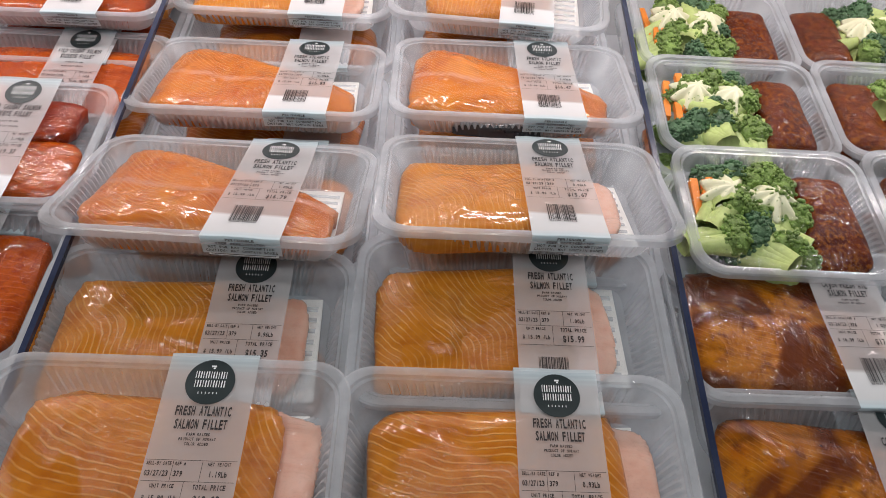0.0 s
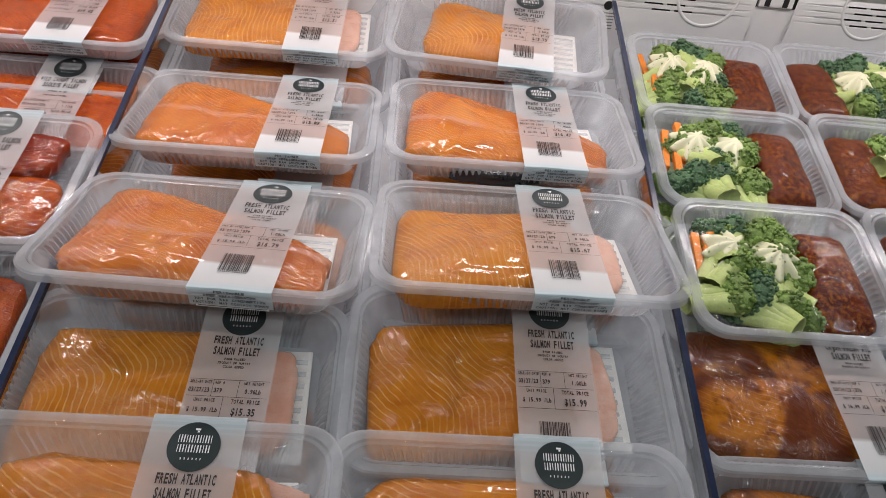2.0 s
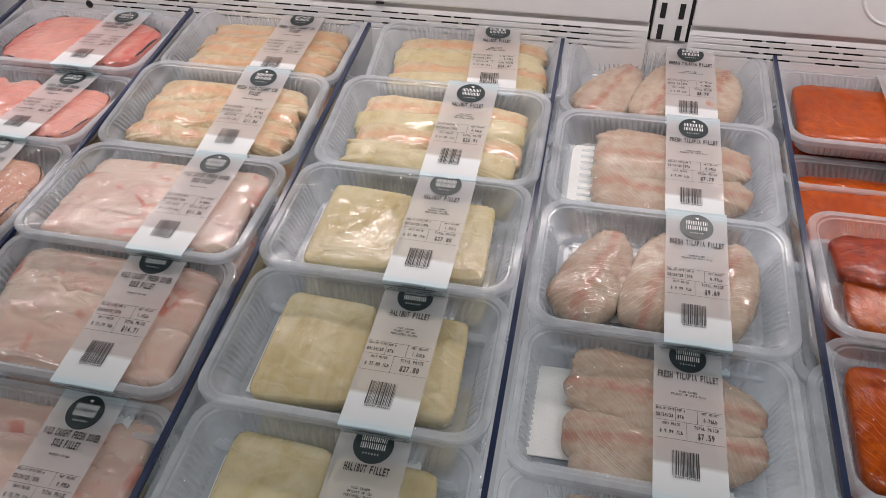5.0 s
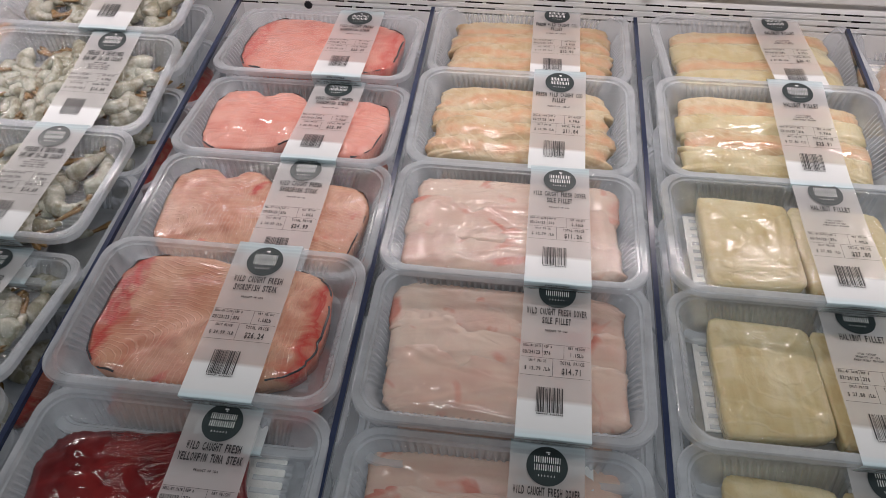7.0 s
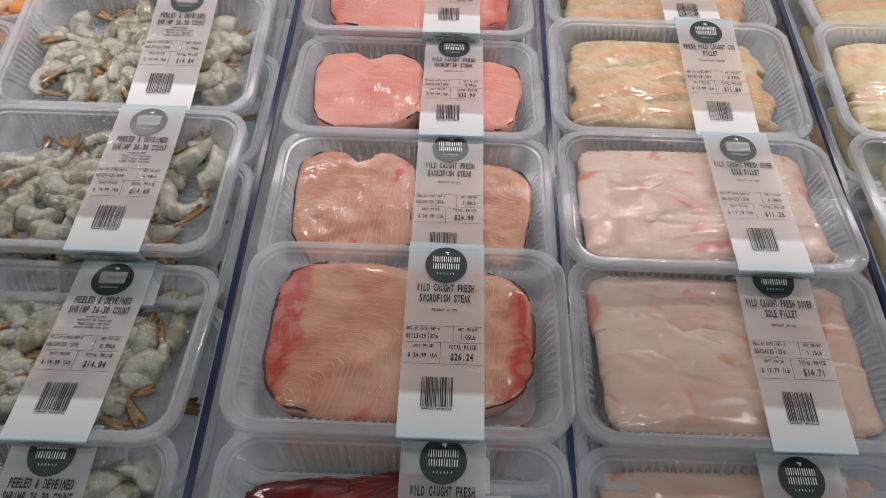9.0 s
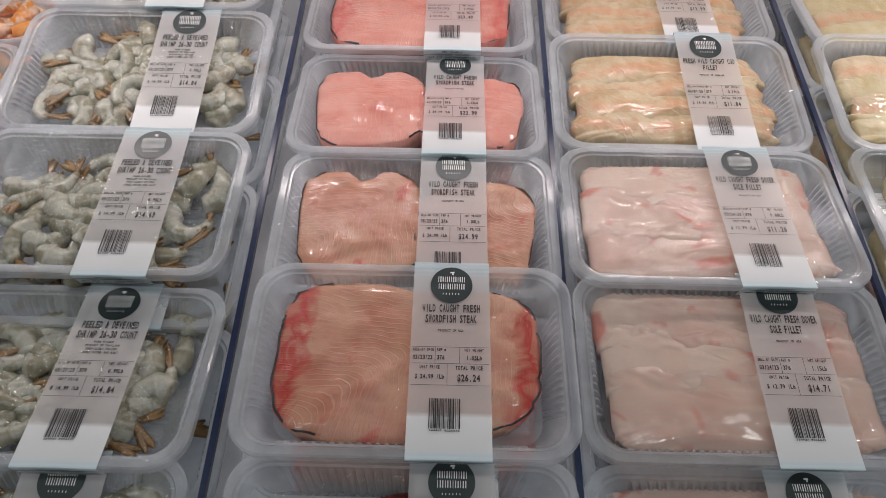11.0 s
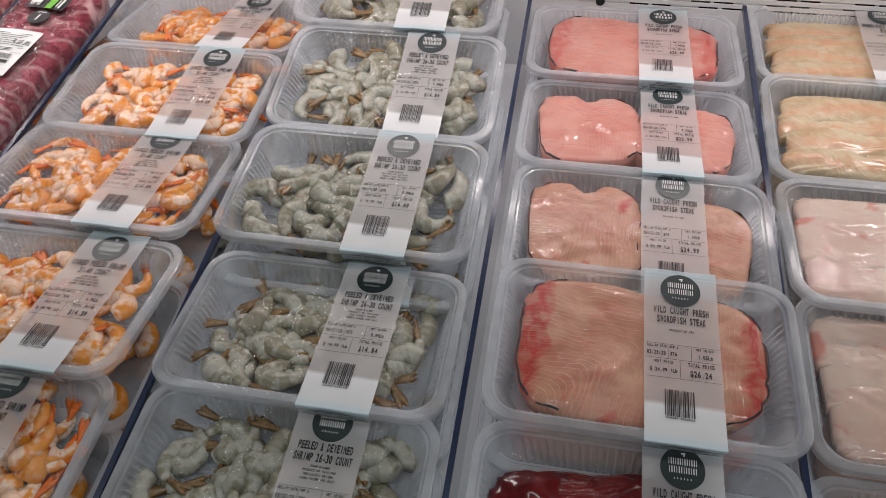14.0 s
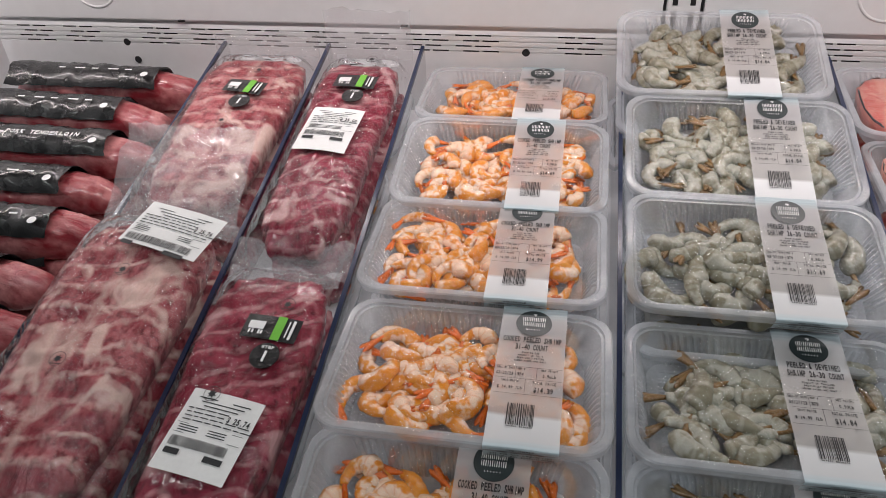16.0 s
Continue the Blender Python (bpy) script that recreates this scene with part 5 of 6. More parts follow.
def fish_tray(sort, kind, disc, weight="1.00Lb", total="$15.99", ox=0.036, yaw=0.0, pitch=R0, under=0.0, unit=None, safe=False):
    global count
    count += 1
    seed = count * 1.37
    lid, rot, gap = place(disc, ox, yaw, pitch)
    name, label, cat = LOOK[sort]
    up = rot @ Vector((0, 0, 1))
    layers = []
    lift = 0.0
    if abs(pitch - R0) > 4 and gap < 0.030:
        lift = 0.0
    elif 0 < gap < 0.024:
        lift = gap
    elif gap >= 0.024:
        n = 1 if gap < 0.068 else 2
        layers = [gap / n] * n
    label += ", stacked" if layers else ""
    base = lid - up * (TH + lift)
    root = thing(name, Matrix.Translation(base) @ rot, label, cat, name.replace("_", " ") + "s on the deck")
    tr = part("tray", TRAY_ME, root, None, "milky clear ribbed plastic tray")
    tr.scale = (1, 1, (TH + lift) / TH)
    for side in (-1, 1):
        part("floor_ribs", RIBS_ME, root, pose(side * 0.083, 0, 0.0012 + lift * 0.03))
    part("lid_film", TIGHT_FILMS[count % 2] if sort in ("cooked", "raw") else FILMS[count % 3], root, pose(0, 0, TH + lift), "clear creased film").visible_shadow = False
    sl = part("label_sleeve", SLEEVE, root, pose(ox, 0, TH + lift), "white translucent paper label band")
    part("logo_disc", DISC_ME, sl, None, "round black-green mark")
    part("logo_mark", MARK_ME, sl)
    l1, l2, small, date, ref, up_txt = NAMES[sort]
    top_print, front_print = label_print(l1, l2, small, date, ref, weight, unit or up_txt, total, count)
    part("label_print", top_print, sl, None, "black printed text and barcode")
    part("handling_print", front_print, sl, None, "small black warning text")
    if safe:
        card = part("handling_card", box_mesh("handling_card", 0.058, 0.0012, 0.0105, M_PAPER, 0.0003), root, pose(ox, -TD / 2 + 0.0068, TH + lift - 0.0165, -14, 0, 0), "white card with a black frame")
        pr = Print()
        for q in ((-0.027, -0.0042, 0.027, -0.0037), (-0.027, 0.0037, 0.027, 0.0042), (-0.027, -0.0042, -0.0265, 0.0042), (0.0265, -0.0042, 0.027, 0.0042)):
            pr.quad(*q)
        pr.text("Safe Handling", 0, 0.0022, 0.0046, 0.0038)
        part("card_print", mesh_from("card_print", [(x, -0.0010, -q) for x, q in pr.v], pr.f, M_INK, smooth=False), card)
    fill_fish(root, lift, kind, seed, total == "$16.47", total in ("$22.99", "$23.49"))
    z = 0.0
    for q, hgt in enumerate(layers):
        z += hgt
        dr = pose(0, 0, 0, R0, 0, 0)
        y2 = min(lid.y + math.sin(math.radians(R0 - pitch)) * TH + under, WALL_Y - 0.092)
        b2 = Vector((lid.x + 0.004 * (-1) ** q, y2, deck_z(y2))) + dr @ Vector((0, 0, gap - z))
        r2 = thing(name, Matrix.Translation(b2) @ dr, label.split(",")[0] + ", underneath", cat, name.replace("_", " ") + "s on the deck")
        t2 = part("tray", TRAY_ME, r2, None, "milky clear ribbed plastic tray")
        t2.scale = (1, 1, hgt / TH * 0.985)
        s2 = part("label_sleeve", SLEEVE, r2, pose(ox + 0.003, 0, hgt * 0.985), "white translucent paper label band")
        part("logo_disc", DISC_ME, s2, None, "round black-green mark")
        part("logo_mark", MARK_ME, s2)
        mat = {"salmon": M_SALMON_T, "sockeye": M_SOCKEYE_D, "tilapia": M_TILAPIA, "halibut": M_HALIBUT, "sole": M_SOLE, "cod": M_COD, "swordfish": M_SWORD,
               "tuna": M_TUNA, "cajun": M_CAJUN, "cooked": M_COOKED, "raw": M_RAW}[sort]
        if sort in ("cooked", "raw"):
            rng = random.Random(count * 7 + q)
            for k in range(22):
                body, tail = rng.choice(SHRIMP[sort])
                s = part("shrimp", body, r2, pose(-0.095 + 0.19 * (k % 11 + rng.random()) / 11, -0.052 + 0.020 * (k // 11) + rng.uniform(-0.004, 0.004) + (0.06 if k > 10 else 0), 0.003, 0, 0, rng.uniform(0, 360)))
                s.scale = (1, 1, min(1.0, hgt / TH))
                part("tail", tail, s)
        else:
            part("fillet", slab_mesh("fillet", 0.222, 0.128, hgt * 0.6, mat, seed + 3 + q, 4.5, 0.08), r2, pose(0, 0, 0.003))
    return root


# columns from the meal trays to the cooked shrimp; each tray by the place of its round mark
fish_tray("cajun", "cajun", (0.360, 0.538, 0.833), "1.03Lb", "$17.50", pitch=8.5)
fish_tray("cajun", "cajun", (0.362, 0.385, 0.800), "1.01Lb", "$17.16")

fish_tray("salmon", "salmon_b", (0.067, 0.367, 0.834), "0.93Lb", "$14.87", 0.036)
fish_tray("salmon", "salmon", (0.073, 0.511, 0.855), "1.00Lb", "$15.99", 0.037)
fish_tray("salmon", "salmon", (0.082, 0.632, 0.895), "0.98Lb", "$15.67", 0.032, under=0.03, pitch=-4)
fish_tray("salmon", "salmon_tail", (0.091, 0.824, 0.913), "1.03Lb", "$16.47", 0.039, pitch=2)
fish_tray("salmon", "salmon_small", (0.087, 0.995, 0.962), "0.86Lb", "$13.75", 0.036, yaw=-6, pitch=10)

fish_tray("salmon", "salmon_b", (-0.196, 0.356, 0.850), "1.19Lb", "$19.03", 0.032)
fish_tray("salmon", "salmon", (-0.190, 0.492, 0.845), "0.96Lb", "$15.35", 0.046)
fish_tray("salmon", "salmon_tail", (-0.186, 0.617, 0.888), "1.05Lb", "$16.79", 0.040, yaw=-2, safe=True, under=0.045, pitch=-5.5)
fish_tray("salmon", "salmon_tail", (-0.182, 0.829, 0.899), "0.99Lb", "$15.83", 0.050, pitch=0)
fish_tray("salmon", "salmon", (-0.182, 1.012, 0.960), "0.97Lb", "$15.51", 0.044, yaw=-1, safe=True)

fish_tray("sockeye", "sockeye_dark", (-0.474, 0.391, 0.802), "1.11Lb", "$19.83", 0.035)
fish_tray("sockeye", "sockeye", (-0.472, 0.547, 0.841), "1.11Lb", "$18.86", 0.036)
fish_tray("sockeye", "sockeye_two", (-0.470, 0.697, 0.896), "1.14Lb", "$19.37", 0.038, under=0.02)
fish_tray("sockeye", "sockeye", (-0.472, 0.863, 0.881), "1.11Lb", "$18.86", 0.036)
fish_tray("sockeye", "sockeye", (-0.478, 1.001, 0.948), "1.12Lb", "$19.02", 0.032, pitch=10)

fish_tray("tilapia", "tilapia_flat", (-0.761, 0.385, 0.775), "1.10Lb", "$10.99", 0.034)
fish_tray("tilapia", "tilapia_flat", (-0.765, 0.540, 0.812), "0.76Lb", "$7.59", 0.030)
fish_tray("tilapia", "tilapia", (-0.759, 0.685, 0.877), "0.97Lb", "$9.69", 0.036, under=0.02, pitch=17)
fish_tray("tilapia", "tilapia_flat", (-0.760, 0.848, 0.921), "0.78Lb", "$7.79", 0.034, pitch=16)
fish_tray("tilapia", "tilapia", (-0.761, 1.008, 0.961), "0.88Lb", "$8.79", 0.034, pitch=15)

fish_tray("halibut", "halibut", (-1.044, 0.369, 0.808), "0.94Lb", "$26.18", 0.038)
fish_tray("halibut", "halibut", (-1.042, 0.519, 0.857), "1.00Lb", "$27.80", 0.040, pitch=9.5)
fish_tray("halibut", "halibut", (-1.042, 0.668, 0.904), "1.00Lb", "$27.80", 0.038, pitch=10)
fish_tray("halibut", "halibut_long", (-1.043, 0.829, 0.948), "0.93Lb", "$25.91", 0.033, pitch=15.5)
fish_tray("halibut", "halibut_long", (-1.035, 1.006, 0.971), "0.95Lb", "$26.41", 0.036, yaw=5)

fish_tray("sole", "sole", (-1.328, 0.361, 0.790), "0.99Lb", "$12.66", 0.044)
fish_tray("sole", "sole", (-1.326, 0.516, 0.859), "1.15Lb", "$14.71", 0.046, pitch=14)
fish_tray("sole", "sole", (-1.327, 0.668, 0.896), "0.88Lb", "$11.26", 0.046, pitch=9)
fish_tray("cod", "cod", (-1.331, 0.836, 0.939), "0.79Lb", "$11.84", 0.043, pitch=16)
fish_tray("cod", "cod", (-1.337, 1.005, 0.966), "0.87Lb", "$12.99", 0.035)

fish_tray("tuna", "tuna", (-1.615, 0.350, 0.816), "0.91Lb", "$22.74", 0.038)
fish_tray("swordfish", "swordfish", (-1.618, 0.503, 0.877), "1.05Lb", "$26.24", 0.034)
fish_tray("swordfish", "swordfish_two", (-1.618, 0.657, 0.892), "1.00Lb", "$24.99", 0.036)
fish_tray("swordfish", "swordfish_two", (-1.618, 0.822, 0.917), "0.92Lb", "$22.99", 0.040, pitch=6)
fish_tray("swordfish", "swordfish", (-1.622, 0.982, 0.955), "0.94Lb", "$23.49", 0.040, pitch=8)

fish_tray("raw", "raw", (-1.915, 0.345, 0.815), "0.99Lb", "$14.84", 0.040)
fish_tray("raw", "raw", (-1.913, 0.496, 0.852), "0.99Lb", "$14.84", 0.042, pitch=5)
fish_tray("raw", "raw", (-1.916, 0.652, 0.915), "0.98Lb", "$14.69", 0.040, under=0.0)
fish_tray("raw", "raw", (-1.914, 0.816, 0.967), "0.99Lb", "$14.84", 0.043, pitch=19)
fish_tray("raw", "raw", (-1.934, 0.978, 1.028), "0.99Lb", "$14.84", 0.037, pitch=19)

fish_tray("cooked", "cooked", (-2.208, 0.324, 0.836), "0.95Lb", "$14.24", 0.036)
fish_tray("cooked", "cooked", (-2.185, 0.475, 0.871), "0.96Lb", "$14.39", 0.058, pitch=3)
fish_tray("cooked", "cooked", (-2.207, 0.651, 0.894), "1.00Lb", "$14.99", 0.042, pitch=4)
fish_tray("cooked", "cooked", (-2.203, 0.806, 0.929), "0.98Lb", "$14.69", 0.046)
fish_tray("cooked", "cooked", (-2.212, 0.983, 0.939), "0.99Lb", "$14.84", 0.038, pitch=2)


def meal_tray(cx, ry, rz, flip=False, yaw=0.0, seed=1):
    """Tray of broccoli, carrots, butter and spiced salmon. ry, rz: the middle of the lid."""
    rng = random.Random(seed)
    rot = pose(0, 0, 0, R0, 0, yaw)
    up = rot @ Vector((0, 0, 1))
    lid = Vector((cx, ry, rz))
    gap = (lid.z - deck_z(lid.y)) * math.cos(SLOPE) - VH
    n = 0 if gap < 0.024 else (1 if gap < 0.068 else 2)
    lift = max(gap, 0) if n == 0 else 0.0
    base = lid - up * (VH + lift)
    root = thing("meal_tray", Matrix.Translation(base) @ rot, "clear tray of broccoli, carrots, herb butter, spiced salmon", "packaged meal", "meal trays on the deck")
    t = part("tray", VTRAY_ME, root, None, "milky clear ribbed plastic tray")
    t.scale = (1, 1, (VH + lift) / VH)
    part("lid_film", VFILM, root, pose(0, 0, VH + lift), "clear creased film").visible_shadow = False
    k = -1 if flip else 1
    z0 = lift + 0.003
    part("salmon_portion", slab_mesh("salmon_portion", 0.124, 0.062, 0.031, M_RUB, seed + 0.3, 7, 0.06, 0.0, 0.05, edge=0.25, ragged=0.025), root, pose(k * 0.052, -0.002, z0, 0, 0, 90 + rng.uniform(-3, 3)), "dark red-brown glazed salmon")
    for i in range(5):
        part("carrot_stick", CARROT, root, pose(-k * (0.078 - 0.009 * i), 0.02 * rng.uniform(-1, 1) + 0.012, z0 + 0.020 + 0.0035 * (i % 3), rng.uniform(-6, 6), 0, rng.uniform(-10, 10)))
    spots = [(-0.050, 0.040), (-0.022, 0.044), (0.006, 0.040), (-0.056, 0.008), (-0.026, 0.004), (0.004, 0.008), (-0.060, -0.034), (-0.030, -0.036), (0.002, -0.034), (-0.014, -0.018)]
    for i, (x, y) in enumerate(spots):
        cr, st = FLORETS[rng.randrange(3)]
        f = part("broccoli", cr, root, pose(k * (x + rng.uniform(-0.005, 0.005)), y + rng.uniform(-0.005, 0.005), z0 + 0.002 + rng.uniform(0, 0.009), rng.uniform(-30, 50), rng.uniform(-25, 25), rng.uniform(-80, 80)), "green broccoli floret")
        f.scale = (1.5,) * 3
        part("stalk", st, f, None, "pale green stalk")
    part("butter_rosette", ROSETTE, root, pose(-k * 0.048, 0.020, z0 + 0.028, 4, 0, rng.uniform(0, 40)), "piped cream herb butter rosette").scale = (1.35, 1.35, 1.1)
    part("butter_rosette", ROSETTE, root, pose(-k * 0.003, 0.012, z0 + 0.028, -4, 3, rng.uniform(0, 40)), "piped cream herb butter rosette").scale = (1.35, 1.35, 1.1)
    z = 0.0
    for q in range(n):
        hgt = gap / n
        z += hgt
        r2 = thing("meal_tray", Matrix.Translation(base - up * z) @ rot, "clear meal tray lying under another tray", "packaged meal", "meal trays on the deck")
        t2 = part("tray", VTRAY_ME, r2, None, "milky clear ribbed plastic tray")
        t2.scale = (1, 1, hgt / VH * 0.985)
        part("salmon_portion", slab_mesh("salmon_portion", 0.128, 0.060, hgt * 0.6, M_RUB, seed + q, 5, 0.05), r2, pose(k * 0.052, 0, 0.003, 0, 0, 90))
        for i in range(6):
            cr, st = FLORETS[i % 3]
            f = part("broccoli", cr, r2, pose(k * (-0.065 + 0.028 * (i % 3)), -0.036 + 0.055 * (i // 3), 0.002, 0, 0, 50 * i), "green broccoli floret")
            f.scale = (1, 1, min(1.0, hgt / 0.036))
            part("stalk", st, f, None, "pale green stalk")
    return root


for i, (y, z) in enumerate(((0.588, 0.866), (0.758, 0.890), (0.912, 0.918))):
    meal_tray(0.314 + 0.003 * i, y, z, False, -1.0, 11 + i)
    meal_tray(0.518 + 0.002 * i, y + 0.004, z, True, -2.0, 31 + i)


# ---------------------------------------------------------------- vacuum-packed pork
def bag_mesh(L, W, H, seed, flap_r=0.05, flap_f=0.03, side=0.008, rise=0.3):
    """Clear bag: clings to the meat, flares into crinkled flaps at both ends. Long side along y."""
    nx, ny = 34, 70
    verts, faces = [], []
    for j in range(ny + 1):
        for i in range(nx + 1):
            u = i / nx * 2 - 1
            y = -L / 2 - flap_f + (L + flap_f + flap_r) * j / ny
            x = u * (W / 2 + side) * (1 + 0.03 * n3(y * 30, seed, 2))
            y2 = y + 0.006 * n3(x * 40, seed, 5) * (abs(y) > L / 2)
            r = (abs(x / (W / 2 + 0.003)) ** 7 + abs(y / (L / 2 + 0.004)) ** 9) ** (1 / 7)
            h = (H + 0.003) * max(0.0, 1 - min(r, 1.2) ** 6) ** 0.28 if r < 1 else 0.0
            z = max(h, 0.010 + 0.006 * n3(x * 28, y * 28, seed) + 0.004 * n3(x * 70, y * 60, seed))
            z += 0.0016 * n3(x * 80, y * 45, seed + 4)
            if y > L / 2:
                f = y - L / 2
                z += rise * f + 0.008 * n3(x * 45, y * 30, seed + 8) * min(1.0, f / 0.02)
                y2 = L / 2 + (y2 - L / 2) * math.sqrt(max(0.05, 1 - rise * rise))
            verts.append((x, y2, z))
    for j in range(ny):
        for i in range(nx):
            a = j * (nx + 1) + i
            faces.append((a, a + 1, a + nx + 2, a + nx + 1))
    mid = [(verts[f[0]][1] + verts[f[2]][1]) / 2 for f in faces]
    return mesh_from("bag", verts, faces, M_BAG, True, [M_FLAP], [int(m > L / 2 + 0.004 or m < -L / 2 - 0.006) for m in mid])


def sticker_mesh(name, w, d, mat, bow=0.0):
    bm = bmesh.new()
    bmesh.ops.create_grid(bm, x_segments=10, y_segments=4, size=0.5)
    for v in bm.verts:
        v.co = Vector((v.co.x * w, v.co.y * d, bow * math.cos(v.co.x * math.pi) + 0.0006 * n3(v.co.x * 4, v.co.y * 4, w * 90)))
    me = bpy.data.meshes.new(name)
    bm.to_mesh(me)
    bm.free()
    me.materials.append(mat)
    me.shade_smooth()
    return me


def flat_print(name, pr, mat, bow, w, lift=0.0009):
    v = [(x, -s, bow * math.cos(min(0.5, max(-0.5, x / w)) * math.pi) + lift) for x, s in pr.v]
    return mesh_from(name, v, pr.f, mat, smooth=False)


def price_print(w, d, total):
    pr = Print()
    rng = random.Random(int(w * 1e4))
    y = -d / 2 + 0.008
    for k in range(3):
        ln = w * (0.72 - 0.12 * k)
        pr.quad(-ln / 2, y, ln / 2, y + 0.0011)
        y += 0.0042
    for k in range(4):
        x = -w / 2 + 0.006
        while x < w / 2 - 0.008 - (0.022 if k < 2 else 0):
            q = rng.uniform(0.004, 0.012)
            pr.quad(x, y, x + q, y + 0.0012)
            x += q + 0.002
        if k == 1:
            pr.text(total, w / 2 - 0.004, y + 0.003, 0.0062, 0.0034, 1)
        y += 0.0042
    pr.quad(-w / 2 + 0.004, y, w / 2 - 0.004, y + 0.0005)
    pr.quad(-w / 2 + 0.004, y + 0.010, w / 2 - 0.004, y + 0.0105)
    for k in range(3):
        pr.quad(-w / 2 + 0.007, y + 0.002 + k * 0.0026, w / 2 - 0.02, y + 0.003 + k * 0.0026)
    y += 0.014
    pr.barcode(-w / 2 + 0.006, w / 2 - 0.012, y, y + 0.010, rng)
    y += 0.0125
    pr.quad(-w / 2 + 0.006, y, -w / 2 + 0.022, y + 0.006)
    pr.quad(w * 0.12, y, w * 0.36, y + 0.006)
    return pr


def maple_stamp():
    pr = Print()
    n, r = 32, 0.0085
    for k in range(n):
        a = 2 * math.pi * k / n
        pr.v += [(r * math.cos(a), r * math.sin(a)), ((r - 0.0006) * math.cos(a), (r - 0.0006) * math.sin(a))]
    for k in range(n):
        a, b = 2 * k, 2 * ((k + 1) % n)
        pr.f.append((a, b, b + 1, a + 1))
    i = len(pr.v)
    m = 14
    for k in range(m):
        a = 2 * math.pi * k / m
        q = 0.0052 if k % 2 else 0.0026
        pr.v.append((q * math.cos(a), q * math.sin(a)))
    pr.f.append(tuple(range(i, i + m)))
    pr.quad(-0.006, 0.0052, 0.006, 0.0062)
    return pr


DISC1 = cyl_mesh("round_sticker", 0.0155, 0.0008, M_BLACKWRAP, 32)


def rib_pack(cx, y0, y1, top, H, W, mat, seed, price=None, mark=None, stamps=(), yaw=0.0, total="$ 25.74", flap_r=0.05, rise=0.3):
    """A slab of ribs in a clear bag. top: height of its upper face over the deck."""
    L = y1 - y0
    ym = (y0 + y1) / 2
    rot = pose(0, 0, 0, R0, 0, yaw)
    up = rot @ Vector((0, 0, 1))
    at_deck = Vector((cx, ym, deck_z(ym)))
    n = max(1, round(top / H))
    h = top / n
    for q in range(n):
        last = q == n - 1
        root = thing("pork_rib_pack", Matrix.Translation(at_deck + up * (h * q)) @ rot, "vacuum-packed slab of raw pork ribs in clear film" + ("" if last else ", underneath"), "packaged ribs", "packs of pork ribs")
        me = slab_mesh("rib_meat", L / math.cos(SLOPE), W, h - 0.006, mat, seed + q, 4.6, -0.15, 0.01, 0.0, edge=0.38, ragged=0.06, nr=22, ns=140, waves=0.0016, wlen=0.0046, lump=0.16)
        part("rib_meat", me, root, pose(0, 0, 0.001, 0, 0, 90), "marbled red and white rib meat")
        if not last:
            continue
        part("bag", bag_mesh(L / math.cos(SLOPE), W, h - 0.003, seed, flap_r, rise=rise), root, None, "clear crinkled vacuum bag").visible_shadow = False
        zt = h + 0.003
        if price:
            px, py, w, d, rz = price
            st = part("price_sticker", sticker_mesh("price_sticker", w, d, M_PAPER, bow=0.002), root, pose(px, py, zt - 0.001, 0, 0, rz), "white price sticker with small black print")
            part("sticker_print", flat_print("sticker_print", price_print(w, d, total), M_INK, 0.002, w), st)
        if mark:
            px, py, rz = mark
            bs = part("brand_sticker", sticker_mesh("brand_sticker", 0.062, 0.030, M_BLACKWRAP, bow=0.0015), root, pose(px, py, zt, 0, 0, rz), "black sticker with a white animal shape and a green band")
            pr = Print()
            pr.quad(0.004, -0.015, 0.014, 0.015)
            part("green_band", flat_print("green_band", pr, M_GREENBAND, 0.0015, 0.062), bs)
            bars = [(-0.025, -0.006, -0.007, 0.004), (0.018, -0.010, 0.0195, 0.010), (0.022, -0.012, 0.025, 0.012)]
            bars += [(lx, 0.005, lx + 0.0022, 0.010) for lx in (-0.023, -0.019, -0.012, -0.009)]
            for bar in bars:
                pr = Print()
                pr.quad(*bar)
                part("white_mark", flat_print("white_mark", pr, M_WHITE, 0.0015, 0.062, 0.0013), bs)
            rs = part("round_sticker", DISC1, root, pose(px + 0.004, py - 0.034, zt, 0, 0, rz), "black round sticker with a white number")
            pr = Print()
            pr.text("1", 0, 0.007, 0.013, 0.011)
            pr.text("STEP", 0, -0.0085, 0.0035, 0.0036)
            part("sticker_print", flat_print("sticker_print", pr, M_WHITE, 0.0, 1.0, 0.0008), rs)
        for sx, sy in stamps:
            part("stamp", flat_print("stamp", maple_stamp(), M_INK, 0.0, 1.0, 0.0), root, pose(sx, sy, zt + 0.0015, 0, 0, 0), "small black round stamp printed on the bag")


# beside the shrimp: two packs in a row, one row behind the other, in two bays
rib_pack(-2.480, 0.575, 0.985, 0.134, 0.045, 0.122, M_PORK, 3.3, flap_r=0.09, rise=0.97, price=(-0.004, 0.006, 0.074, 0.092, -4), mark=(0.005, 0.118, -4), stamps=((0.016, 0.175),), total="$ 25.00")
rib_pack(-2.478, 0.215, 0.560, 0.126, 0.042, 0.132, M_PORK, 7.9, price=(0.002, -0.046, 0.078, 0.086, -8), mark=(0.022, 0.080, -4), stamps=((0.030, 0.112), (-0.010, -0.004)))
rib_pack(-2.646, 0.235, 0.610, 0.152, 0.051, 0.162, M_PORKFAT, 5.1, rise=0.45, price=(0.040, 0.150, 0.108, 0.066, -14), stamps=((0.010, 0.085), (0.000, -0.035)), flap_r=0.14)
rib_pack(-2.648, 0.640, 0.985, 0.134, 0.045, 0.158, M_PORKFAT, 9.4, flap_r=0.05, rise=0.97, mark=(0.010, 0.062, -8), stamps=((0.018, 0.105), (0.006, -0.020)))


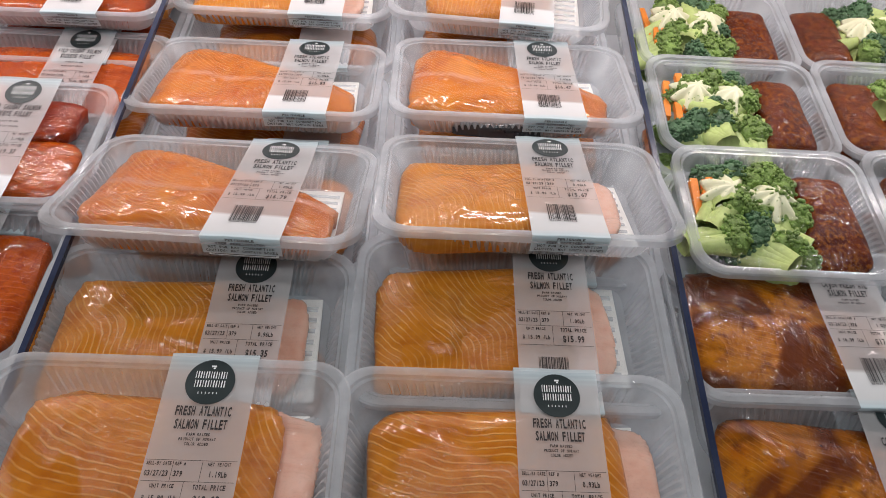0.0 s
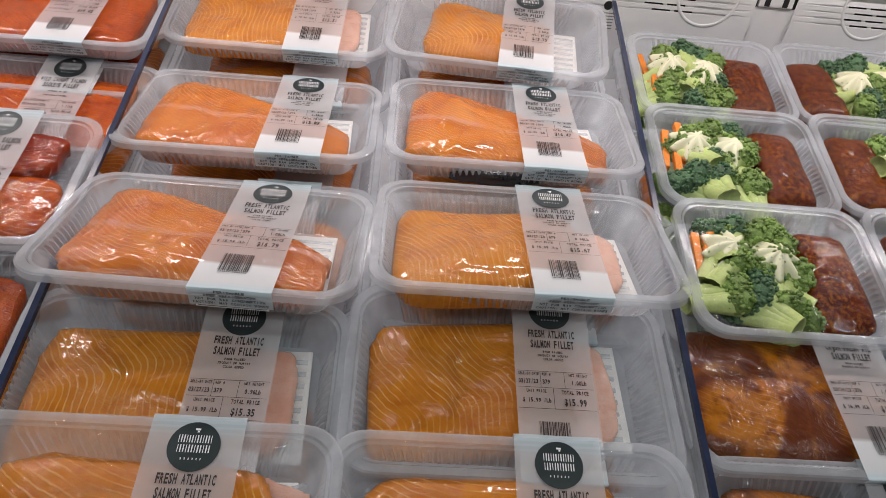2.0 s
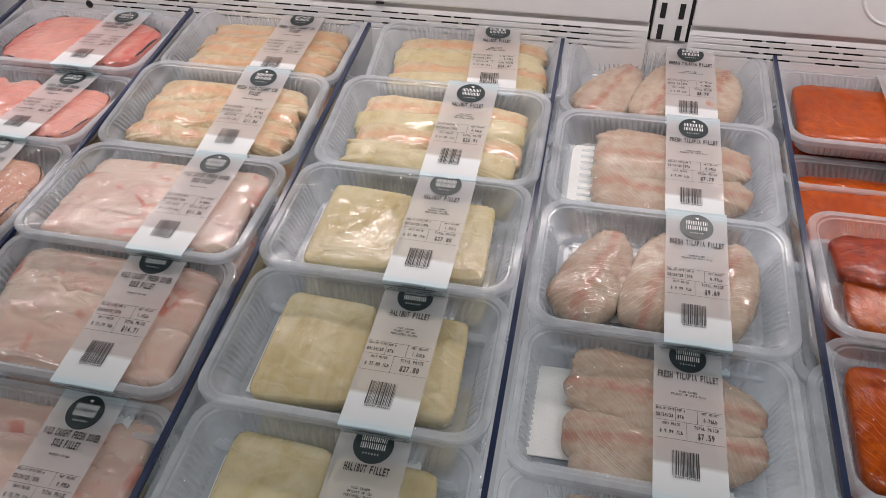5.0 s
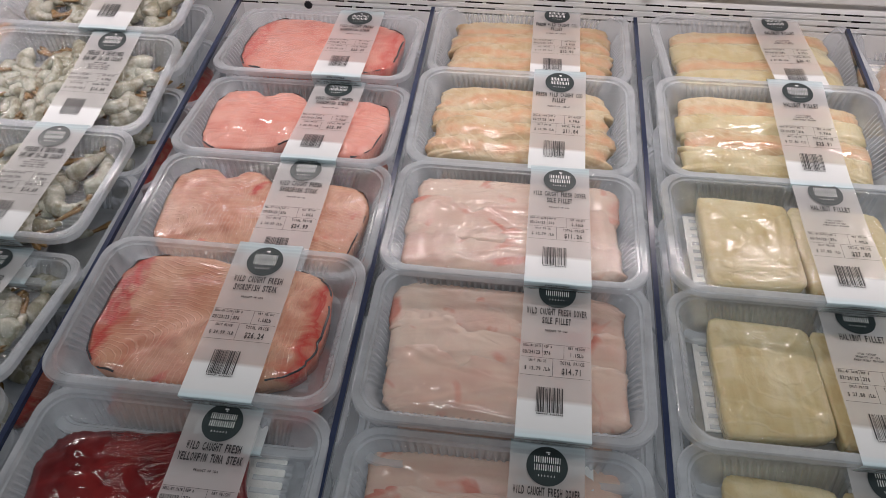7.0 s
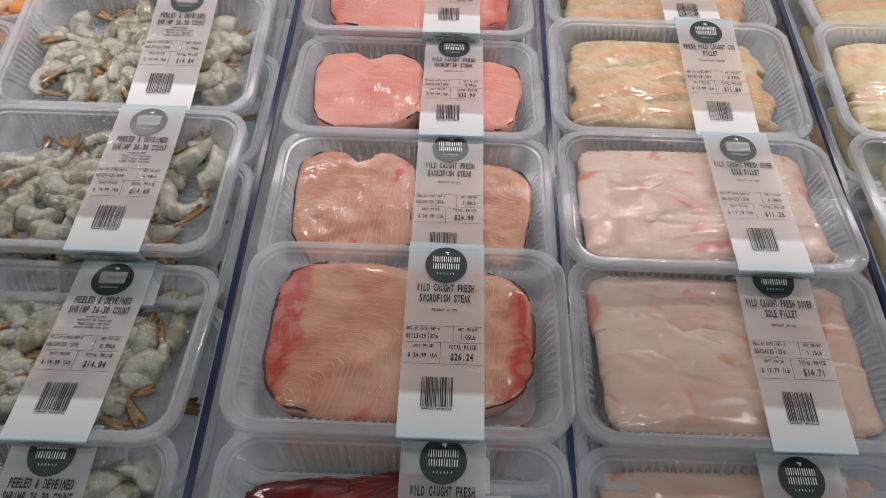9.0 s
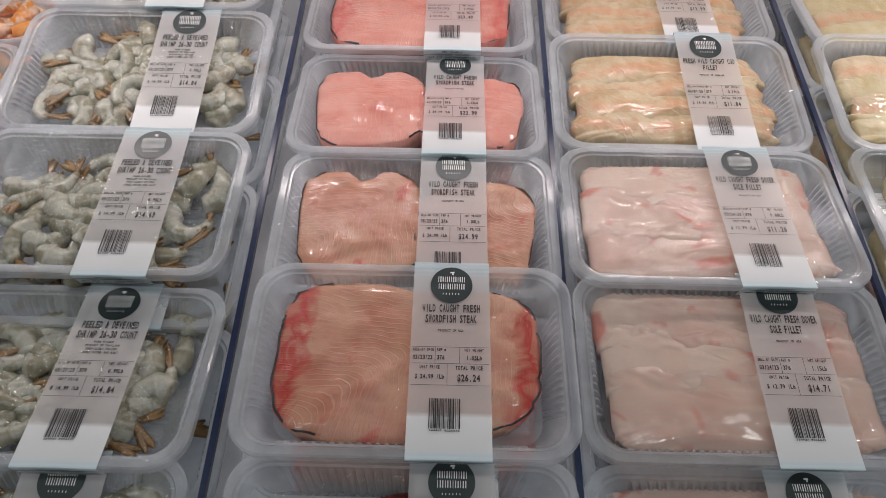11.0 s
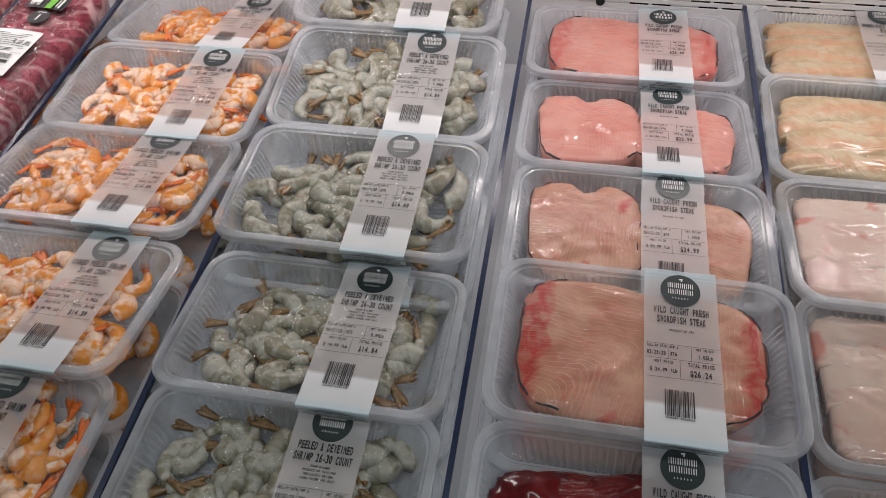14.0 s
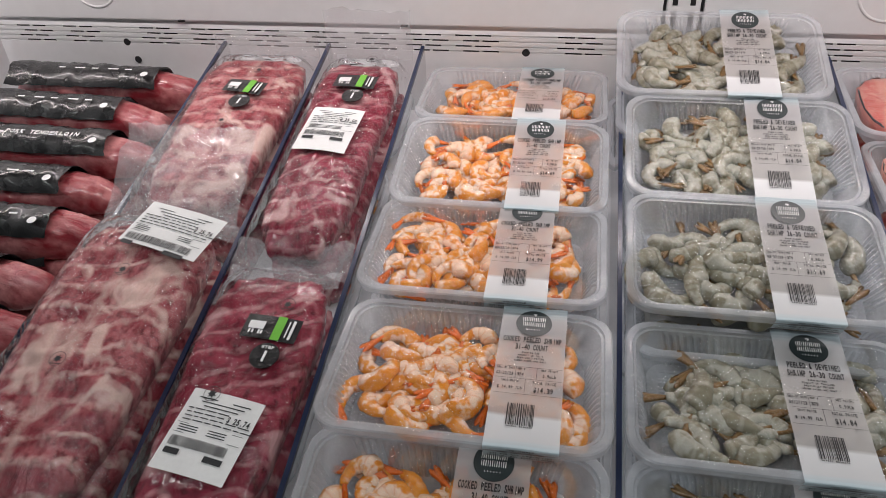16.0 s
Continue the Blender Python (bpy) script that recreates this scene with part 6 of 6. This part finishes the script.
def tenderloin(cx, y, base_h, seed, words=False):
    """A tenderloin in clear film with a black printed band, lying across the bay."""
    rng = random.Random(int(seed * 100))
    rot = pose(0, 0, 0, R0, 0, rng.uniform(-3, 3))
    up = rot @ Vector((0, 0, 1))
    root = thing("pork_tenderloin_pack", Matrix.Translation(Vector((cx, y, deck_z(y))) + up * base_h) @ rot, "vacuum-packed dark red pork tenderloin with a black printed band", "packaged pork", "packs of pork tenderloin")
    part("meat", slab_mesh("meat", 0.36, 0.074, 0.044, M_TENDER, seed, 3.0, 0.12, 0.03, 0.1, edge=0.5, ns=80), root, None, "dark red meat with pale streaks")
    v, f = [], []
    n, m = 40, 12
    for i in range(n + 1):
        x = -0.165 + 0.270 * i / n
        for j in range(m + 1):
            a = math.pi * 0.78 * j / m
            w = 0.0405 * (1 - 0.12 * x / 0.18) + 0.0022 * n3(x * 50, j * 0.7, seed)
            v.append((x + 0.004 * n3(j, seed, i > n / 2), w * math.cos(a) + 0.0, 0.002 + (0.0565 + 0.0050 * n3(x * 60, j * 0.6, seed)) * math.sin(a) ** 0.7))
    for i in range(n):
        for j in range(m):
            a = i * (m + 1) + j
            f.append((a, a + m + 1, a + m + 2, a + 1))
    band = part("printed_band", mesh_from("printed_band", v, f, M_BLACKWRAP), root, None, "crinkled black printed band")
    pr = Print()
    if words:
        pr.text("PORK TENDERLOIN", 0, 0.004, 0.0085, 0.0082)
    else:
        for k in range(5):
            pr.quad(-0.07 + 0.03 * k, -0.002, -0.058 + 0.03 * k + 0.006 * (k % 2), 0.001)
    part("band_print", mesh_from("band_print", [(x, -s - 0.006, 0.0625 - 0.10 * abs(s)) for x, s in pr.v], pr.f, M_WHITE, smooth=False), band)
    part("round_sticker", mesh_from("round_sticker", [(0.088 + 0.0062 * math.cos(k * 0.3927), -0.016 + 0.0062 * math.sin(k * 0.3927), 0.0620) for k in range(16)] + [(0.088, -0.016, 0.0628)], [(k, (k + 1) % 16, 16) for k in range(16)], M_WHITE), band)


for k in range(9):
    yk = 0.290 + 0.082 * k
    tenderloin(-2.945, yk, 0.0, 2.2 + k)
    tenderloin(-2.940 + 0.012 * (-1) ** k, yk + 0.004, 0.0485, 12.7 + k, k % 3 == 0)
